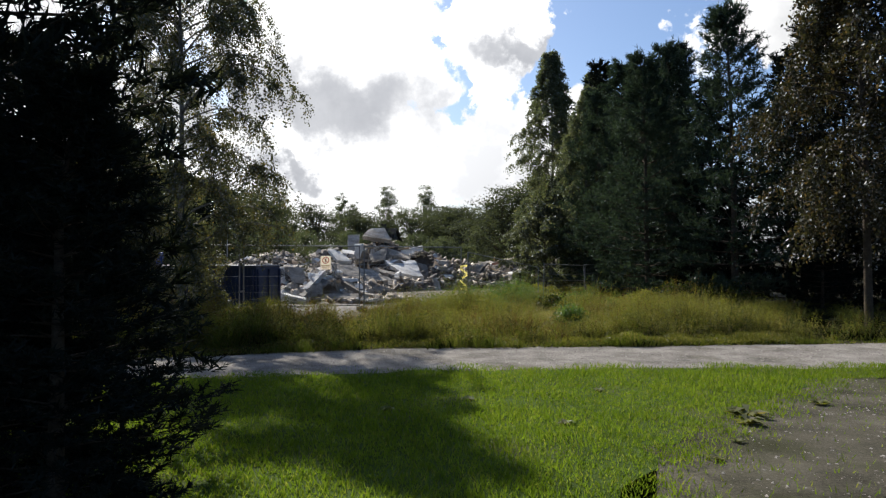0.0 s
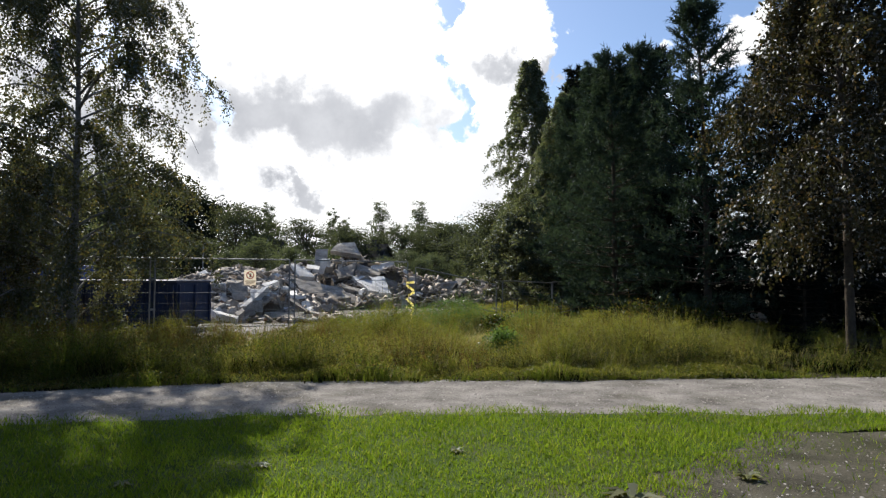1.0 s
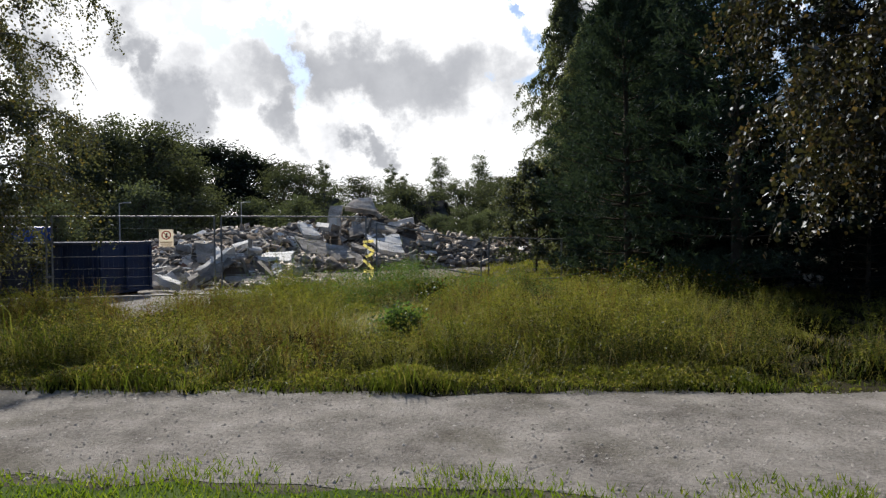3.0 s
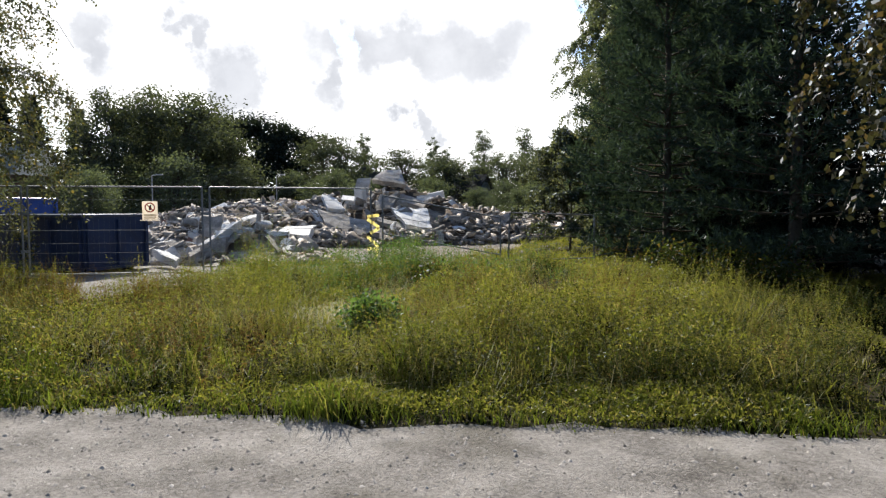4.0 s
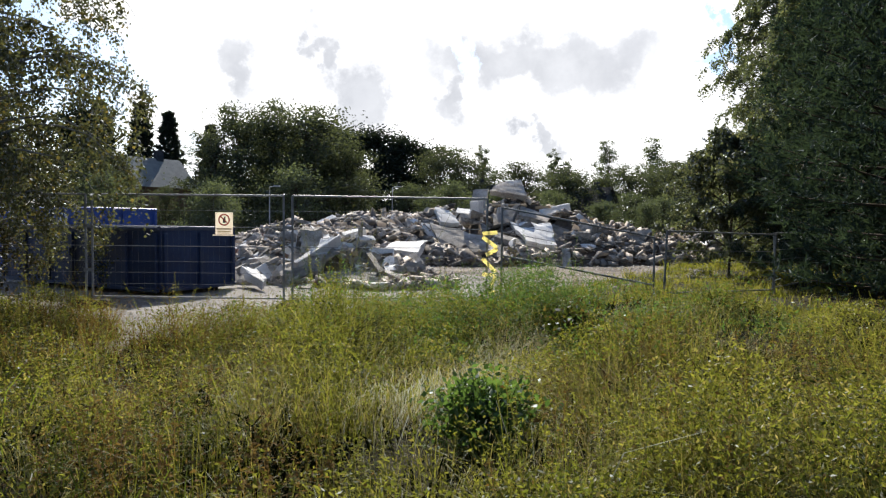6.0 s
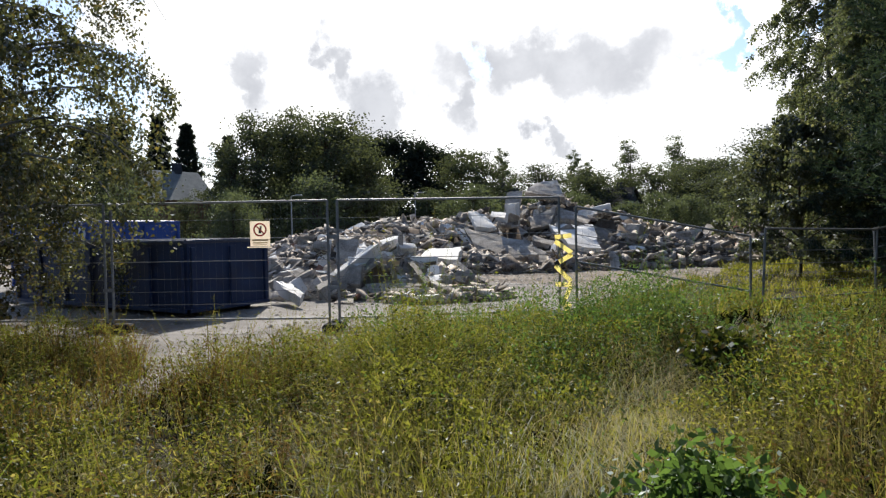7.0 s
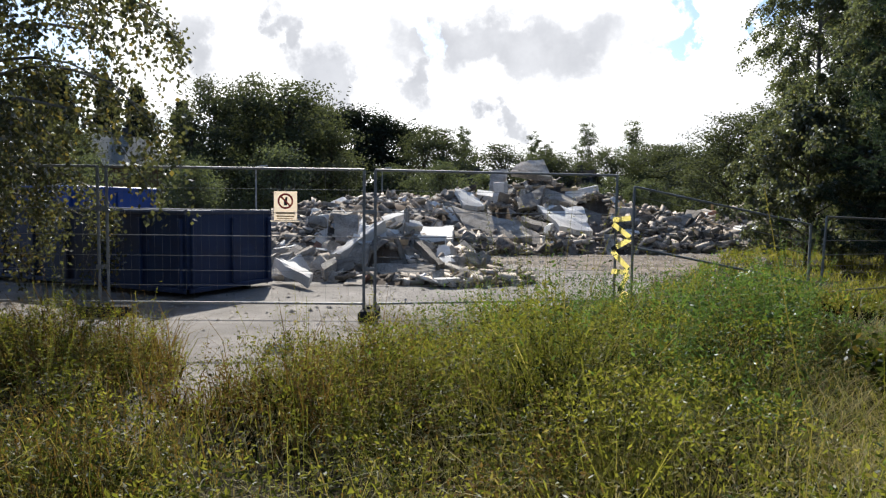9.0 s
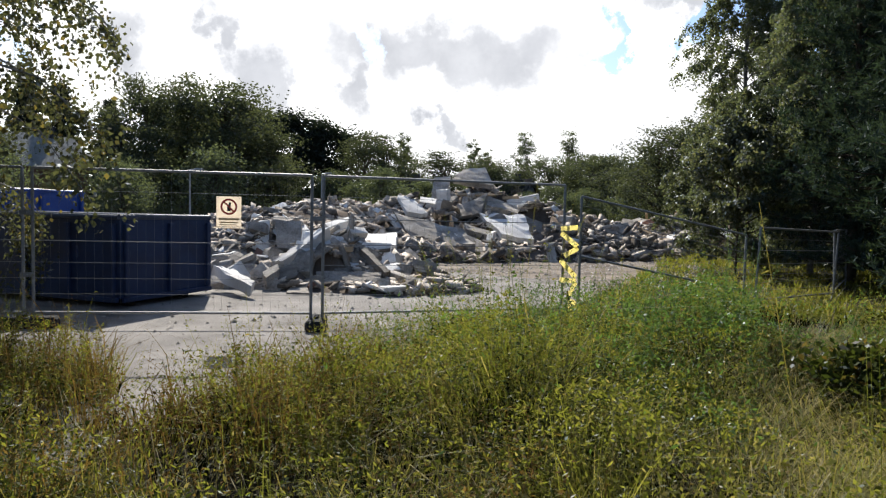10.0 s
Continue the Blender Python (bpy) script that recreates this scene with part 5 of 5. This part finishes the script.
    az0 = rng.normal(3.6, 1.3, m)
    lean = np.stack([np.cos(az0), np.sin(az0)], 1) * rng.uniform(0.1, 0.55, m)[:, None]
    off = rng.normal(0, wide, (m, per, 2)) * rng.uniform(0.5, 1.5, (m, 1, 1))
    out = off / wide * 0.28 + lean[:, None] + rng.normal(0, 0.22, (m, per, 2))
    px, py = x[:, None] + off[..., 0], y[:, None] + off[..., 1]
    h = (rise(x, y) * high)[:, None] * rng.uniform(lo, hi, (m, per))
    px, py, h, out = px.ravel(), py.ravel(), h.ravel(), out.reshape(-1, 2)
    far = np.interp(px, [q[0] for q in PATH_FAR], [q[1] for q in PATH_FAR])
    h = h * np.clip((py - far + 0.15) / 0.6, 0.3, 1)
    bend = np.clip(np.linalg.norm(out, axis=1), 0.05, 1.1)
    out = np.concatenate([out / (bend[:, None] + 1e-6), np.zeros((len(h), 1))], 1)
    side = np.stack([-out[:, 1], out[:, 0], np.zeros(len(h))], 1) + rng.normal(0, 0.5, (len(h), 3)) * [1, 1, 0.3]
    side = unit(side) * (width * rng.uniform(0.6, 1.4, len(h)) * 0.5)[:, None]
    p = np.stack([px, py, mound(px, py) - 0.01], 1)
    rows = []
    for s, w in ((0.0, 1.0), (0.42, 0.95), (0.76, 0.7)):
        c = p + out * (h * bend * s ** 1.7)[:, None] + np.array([[0, 0, 1.0]]) * (h * (s - 0.52 * np.minimum(bend, 1) * s * s))[:, None]
        rows += [c - side * w, c + side * w]
    rows.append(p + out * (h * bend)[:, None] + np.array([[0, 0, 1.0]]) * (h * (1 - 0.62 * np.minimum(bend, 1)))[:, None])
    v = np.stack(rows, 1).reshape(-1, 3)
    i = np.arange(len(h))[:, None] * 7
    quads = np.concatenate([i + np.array([[0, 1, 3, 2]]), i + np.array([[2, 3, 5, 4]])])
    tagged(new(name, mesh_np(name, v, [quads, i + np.array([[4, 5, 6]])], mat)), label, "grass", kind="stuff")


def patchy(a, b, s):
    return lambda x, y: np.clip(0.5 + s * np.sin(x * 0.9 + a) * np.sin(y * 0.8 + b) + 0.25 * np.sin(x * 2.3 + b) * np.sin(y * 2.0 + a), 0.05, 1)


def herbs(n, seed, name, label, mat, lo, hi, leaf, per, where=None, x0=-13, x1=15, y1=23, tuft=26, wide=0.19):
    """Upright leafy weeds in domed clumps: a stem with leaves in a loose spiral, joined."""
    rng = np.random.default_rng(seed)
    cx, cy, high = meadow_points(rng, max(4, n * 2 // tuft), x0, x1, y1)
    if where is not None:
        k = rng.uniform(size=len(cx)) < where(cx, cy)
        cx, cy, high = cx[k], cy[k], high[k]
    off = rng.normal(0, wide, (len(cx), tuft, 2)) * rng.uniform(0.7, 1.4, (len(cx), 1, 1))
    r = np.linalg.norm(off, axis=2) / (wide * 2.4)
    x, y = (cx[:, None] + off[..., 0]).ravel(), (cy[:, None] + off[..., 1]).ravel()
    high = (high[:, None] * np.clip(1.08 - 0.55 * r ** 1.5, 0.3, 1.1)).ravel()
    far = np.interp(x, [q[0] for q in PATH_FAR], [q[1] for q in PATH_FAR])
    k = rng.uniform(size=len(x)) < np.clip((y - far - 0.25) / 0.5, 0.12, 1) * (y > far + 0.02) * (1 - 0.8 * trodden(x, y))
    x, y, high = x[k], y[k], (high * np.clip((y - far) / 0.8, 0.35, 1))[k]
    n = len(x)
    h = rng.uniform(lo + 0.4 * (hi - lo), hi, n) * (0.12 + 0.82 * rise(x, y)) * high
    p = np.stack([x, y, mound(x, y) - 0.01], 1)
    lean = rng.normal(0, 0.24, (n, 2)) * h[:, None]
    top = p + np.concatenate([lean, h[:, None]], 1)
    az = rng.uniform(0, 6.28, n)
    side = np.stack([np.cos(az), np.sin(az), np.zeros(n)], 1) * 0.0022
    sv = np.stack([p - side, p + side, top + side * 0.4, top - side * 0.4], 1).reshape(-1, 3)
    t = np.tile(np.linspace(0.12, 1.0, per)[None] ** 0.62, (n, 1)) + rng.normal(0, 0.03, (n, per))
    c = p[:, None] + (top - p)[:, None] * t[..., None]
    az = np.arange(per)[None] * 2.4 + rng.uniform(0, 6.28, (n, 1))
    out = np.stack([np.cos(az), np.sin(az), 0.75 - 1.15 * rng.uniform(size=(n, per))], -1)
    out = unit(out)
    l = (leaf * (1.15 - 0.75 * np.clip(t, 0, 1)) * rng.uniform(0.7, 1.3, (n, per)))[..., None]
    b = unit(np.cross(out, [0, 0, 1.0]) + rng.normal(0, 0.55, (n, per, 3))) * l * 0.26
    drop = np.array([0, 0, 1.0]) * l * 0.25
    lv = np.stack([c, c + out * l * 0.45 + b, c + out * l - drop, c + out * l * 0.45 - b], 2).reshape(-1, 3)
    v = np.concatenate([sv, lv])
    tagged(new(name, mesh_np(name, v, [np.arange(len(v)).reshape(-1, 4)], mat)), label, "weeds", kind="stuff")


def canopy(n, seed, name, label, mat, leaf, x0, x1, y1, high=0.5, where=None):
    """The leafy outer skin of the weed clumps: small leaves crowded over domes, sunk in the hollows."""
    rng = np.random.default_rng(seed)
    x, y, _ = meadow_points(rng, n, x0, x1, y1)
    keep = rng.uniform(size=len(x)) < np.clip(0.08 + 1.3 * clump(x, y), 0, 1) * (1 if where is None else where(x, y)) * (1 - 0.75 * trodden(x, y))
    x, y = x[keep], y[keep]
    top = high * rise(x, y)
    z = mound(x, y) + top * (1.06 - 0.75 * rng.uniform(size=len(x)) ** 2.2)
    v, f = leaves(np.stack([x, y, np.maximum(z, 0.02)], 1), leaf, leaf * 0.34, rng, (-0.1, -0.25, 0.35))
    tagged(new(name, mesh_np(name, v, [f], mat)), label, "weeds", kind="stuff")


def shrub(label, x, y, h, spread, seed, n=2600, leaf=0.07, mat="shrub"):
    rng = np.random.default_rng(seed)
    base = thing("shrub", label, "shrub", pose(x, y, float(mound(x, y))))
    wood, pts = Bag(), []
    for k in range(26):
        az, r = rng.uniform(0, 6.28), spread * rng.uniform(0.2, 1.0)
        tip = np.array([math.cos(az) * r, math.sin(az) * r, h * rng.uniform(0.55, 1.05) * (1 - 0.3 * (r / spread) ** 2)])
        s = np.linspace(0, 1, 5)[:, None]
        path = tip * s * [1, 1, 0] + np.array([[0, 0, 1]]) * tip[2] * np.sin(s * 1.5) + rng.normal(0, 0.02, (5, 3)) * s
        wood.add(*tube(path, np.linspace(0.009, 0.003, 5), 4))
        u = rng.uniform(0.25, 1.05, n // 26)[:, None]
        pts.append(tip * u * [1, 1, 0] + np.array([[0, 0, 1]]) * tip[2] * np.sin(np.minimum(u, 1) * 1.5) + rng.normal(0, 0.085, (n // 26, 3)))
    child("stems", wood.mesh("stems", M["dark_bark"]), base)
    p = np.concatenate(pts)
    p[:, 2] = np.maximum(p[:, 2], 0.03)
    v, f = leaves(p, leaf, leaf * 0.62, rng, (0, -0.2, 0.1))
    child("foliage", mesh_np("foliage", v, [f], M[mat]), base)


lawn_blades()
# low blades whose dark colour stands for shade in the hollows
meadow(75000, 60, "undergrowth", "dense low blades coloured as the shade beneath the weeds", M["shaded_thatch"], 0.18, 0.36, 0.024, (0.3, 0.9), -9, 11, 22)
meadow(26000, 61, "meadow_grass", "tall unmown meadow grass in late summer", M["meadow"], 0.2, 0.58, 0.007, (0.5, 1.3))
meadow(90000, 68, "far_meadow_grass", "pale grass beyond the sagging fence", M["meadow"], 0.35, 0.8, 0.016, (0.3, 1.0), 1, 13, 42, lambda x, y: (y > 22.5) * 1.0)
tussocks(3400, 30, 161, "tussock_grass", "fine arching meadow grass in green tussocks", M["meadow"], 0.24, 0.62, 0.0045)
tussocks(1500, 24, 162, "straw_tussocks", "fine bleached grass arching over the green", M["straw"], 0.25, 0.68, 0.0038, where=patchy(0.4, 1.3, 0.7))
meadow(9000, 62, "near_meadow_grass", "long arching grass beside the footpath", M["meadow"], 0.3, 0.78, 0.007, (0.5, 1.4), -6, 8, 19)
meadow(24000, 63, "dry_grass", "straw-coloured dry grass among the green", M["straw"], 0.3, 0.75, 0.006, (0.4, 1.4), -7, 9, 20, patchy(0.4, 1.3, 0.7))
meadow(75000, 66, "verge_grass", "fresh green grass along the path's verge", M["verge"], 0.35, 0.85, 0.009, (0.3, 1.0), -8, 12, 14, lambda x, y: np.clip(1.3 - (y - 11.6) / 1.2, 0.03, 1))
# rusty stalks, spread further to darken the left like the birch's shade
meadow(46000, 67, "rusty_grass", "rust-brown dry stalks by the asphalt edge, also standing for shade", M["rust"], 0.4, 0.9, 0.007, (0.2, 0.9), -9, 0, 18.0, lambda x, y: np.clip((-x - 0.2) / 2, 0, 1) * np.clip((y - 13.2) / 1.5, 0, 1))
herbs(12500, 71, "green_herbs", "leafy green weeds in the meadow", M["herb"], 0.35, 0.9, 0.045, 20, patchy(1.0, 0.2, 0.6), -8, 9, 21)
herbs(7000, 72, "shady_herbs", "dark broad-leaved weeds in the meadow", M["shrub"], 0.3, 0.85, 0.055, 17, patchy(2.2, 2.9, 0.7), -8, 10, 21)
# dark leaf colour paints the shade on the bank's front
herbs(6000, 70, "bank_weeds", "leafy weeds coloured dark for the bank's shaded front", M["shrub"], 0.5, 0.95, 0.045, 15, lambda x, y: np.clip(1.5 - np.abs(y - np.interp(x, [q[0] for q in PATH_FAR], [q[1] for q in PATH_FAR]) - 1.0) / 0.4, 0, 1), -7, 11, 14.2)
herbs(5000, 73, "pale_herbs", "pale yellow-green willowherb stems", M["meadow"], 0.4, 0.9, 0.055, 17, patchy(0.1, 4.0, 0.7), -7, 8, 21)
herbs(3500, 79, "brown_herbs", "withered rust-brown weed stalks among the green", M["rust"], 0.4, 0.95, 0.055, 14, patchy(3.0, 1.0, 0.8), -8, 7, 20, 14)

# masks thin bright leaves and crowd dark ones to paint shade at left
canopy(330000, 171, "weed_canopy", "crowded small green leaves of the weed clumps", M["herb"], 0.036, -6.5, 7, 19.5, 0.5, lambda x, y: patchy(1.0, 0.2, 0.6)(x, y) * np.clip(np.maximum(0.7 + 0.35 * x, (y - 14.6) / 0.8), 0.2, 1))
canopy(200000, 172, "dry_canopy", "olive and yellowing leaves of the weed clumps", M["meadow"], 0.036, -6.5, 7, 18.5, 0.52, lambda x, y: patchy(2.6, 3.2, 0.7)(x, y) * np.clip(np.maximum(0.75 + 0.3 * x, (y - 14.6) / 0.8), 0.3, 1))
canopy(120000, 173, "withered_canopy", "brown withered leaves, crowded where the left lies in shade", M["rust"], 0.03, -6.5, 4, 18, 0.52, lambda x, y: np.clip(0.5 - 0.3 * x, 0.1, 0.9) * patchy(3.0, 1.0, 0.8)(x, y) * np.clip((16.2 - y) / 1.5, 0.35, 1))
# shade on the near left growth, put into the leaf colour
canopy(150000, 175, "shady_canopy", "small leaves coloured dark for the shade at the left", M["shrub"], 0.036, -6.5, 2, 18, 0.5, lambda x, y: np.clip(0.55 - 0.35 * x, 0.05, 0.9) * np.clip((15.6 - y) / 0.9, 0.15, 1))
canopy(170000, 174, "nettle_canopy", "fresh green nettle leaves on the bank", M["nettle"], 0.05, -1.5, 6, 23, 0.62, lambda x, y: np.exp(-((x - 2.0) / 2.0) ** 2 - ((y - 19.6) / 2.0) ** 2))
tussocks(2600, 30, 163, "pale_tussocks", "long straw-coloured grass beside a trodden trail", M["straw"], 0.3, 0.7, 0.004, 1.5, 7, 20, lambda x, y: np.exp(-((x - 3.7) / 0.9) ** 2 - ((y - 16.2) / 2.4) ** 2))


def lodged(n, seed, name, label, mat, x0, x1, y0, y1, where):
    """Grass laid flat in swathes."""
    rng = np.random.default_rng(seed)
    x, y = rng.uniform(x0, x1, n), rng.uniform(y0, y1, n)
    k = rng.uniform(size=n) < where(x, y)
    x, y = x[k], y[k]
    n = len(x)
    a = 6.28 * lumps(x + 3, y + 5, 1.6) + rng.normal(0, 0.5, n)
    out = np.stack([np.cos(a), np.sin(a), np.zeros(n)], 1) * rng.uniform(0.25, 0.7, n)[:, None]
    side = np.stack([-np.sin(a), np.cos(a), np.zeros(n)], 1) * 0.0018
    up = np.array([[0, 0, 1.0]]) * (rng.uniform(0.08, 0.34, n) * (0.5 + lumps(x, y, 0.6)))[:, None]
    p = np.stack([x, y, mound(x, y)], 1)
    v = np.stack([p - side, p + side, p + out * 0.45 + up + side, p + out * 0.45 + up - side, p + out + up * rng.uniform(0.3, 0.9, n)[:, None]], 1).reshape(-1, 3)
    i = np.arange(n)[:, None] * 5
    tagged(new(name, mesh_np(name, v, [i + np.array([[0, 1, 2, 3]]), i + np.array([[3, 2, 4]])], mat)), label, "grass", kind="stuff")


lodged(20000, 76, "lodged_grass", "straw-coloured grass lying flat in swathes", M["straw"], 1.0, 7.5, 12.4, 20.5, lambda x, y: np.clip(0.02 + 0.8 * trodden(x, y) + 0.3 * np.exp(-((x - 4.3) / 1.5) ** 2 - ((y - 16.2) / 2.2) ** 2), 0, 1))
lodged(34000, 77, "lodged_green_grass", "green grass lying flat in swathes", M["meadow"], 0.5, 7.5, 12.4, 20.5, lambda x, y: np.clip(0.04 + trodden(x, y), 0, 1))
lodged(2500, 78, "tangled_grass", "tangled arching straw in the weeds", M["straw"], -5.5, 2.0, 12.8, 18.0, lambda x, y: (lumps(x, y, 1.0) > 0.35) * np.where(y < 16.6, 0.7, 0.1))
herbs(2000, 74, "far_herbs", "green weeds along the wood's edge", M["herb"], 0.25, 0.6, 0.10, 10, None, 3, 16, 25)
herbs(12000, 75, "nettles", "tall fresh green nettles on the bank", M["nettle"], 0.5, 0.9, 0.055, 18, lambda x, y: np.exp(-((x - 1.8) / 1.8) ** 2 - ((y - 19.3) / 2.0) ** 2), -2, 6, 22)
for k, (x, y, h, s) in enumerate([(7.4, 19.7, 0.85, 1.0), (8.8, 19.6, 0.85, 1.0), (3.1, 17.9, 0.5, 0.4)]):
    shrub("dark glossy-leaved bramble shrub in the meadow", x, y, h, s, 80 + k)
shrub("green leafy shrub beside the trodden trail", 2.95, 14.9, 0.48, 0.36, 89, 3200, 0.06, "nettle")



def rosette(label, x, y, r, seed, n=26):
    """A leafy lawn weed: long leaves from one root."""
    rng = np.random.default_rng(seed)
    base = thing("dock_weed", label, "weed", pose(x, y, 0.008))
    me_v, me_f = [], []
    for k in range(n):
        az, l, w = rng.uniform(0, 6.28), r * rng.uniform(0.6, 1.1), r * 0.16
        out = np.array([math.cos(az), math.sin(az), 0])
        side = np.array([-out[1], out[0], 0]) * w
        up = np.array([0, 0, 1.0])
        lift = rng.uniform(0.25, 0.8)
        q = [out * 0.01, out * l * 0.45 + up * l * lift * 0.6 + side, out * l + up * l * lift * 0.45, out * l * 0.45 + up * l * lift * 0.6 - side]
        me_f.append([4 * k, 4 * k + 1, 4 * k + 2, 4 * k + 3])
        me_v += q
    child("leaf_rosette", mesh_np("leaf_rosette", np.array(me_v), [np.array(me_f)], M["herb"]), base)


for k, (x, y, r) in enumerate([(3.12, 6.62, 0.24), (3.0, 6.35, 0.16), (2.2, 5.2, 0.09), (2.6, 5.7, 0.08), (1.2, 6.3, 0.10), (0.3, 7.4, 0.09), (4.2, 7.2, 0.13), (-0.6, 6.9, 0.09), (1.9, 7.9, 0.09)] ):
    rosette("leafy green dock weed in the short grass", x, y, r, 400 + k)
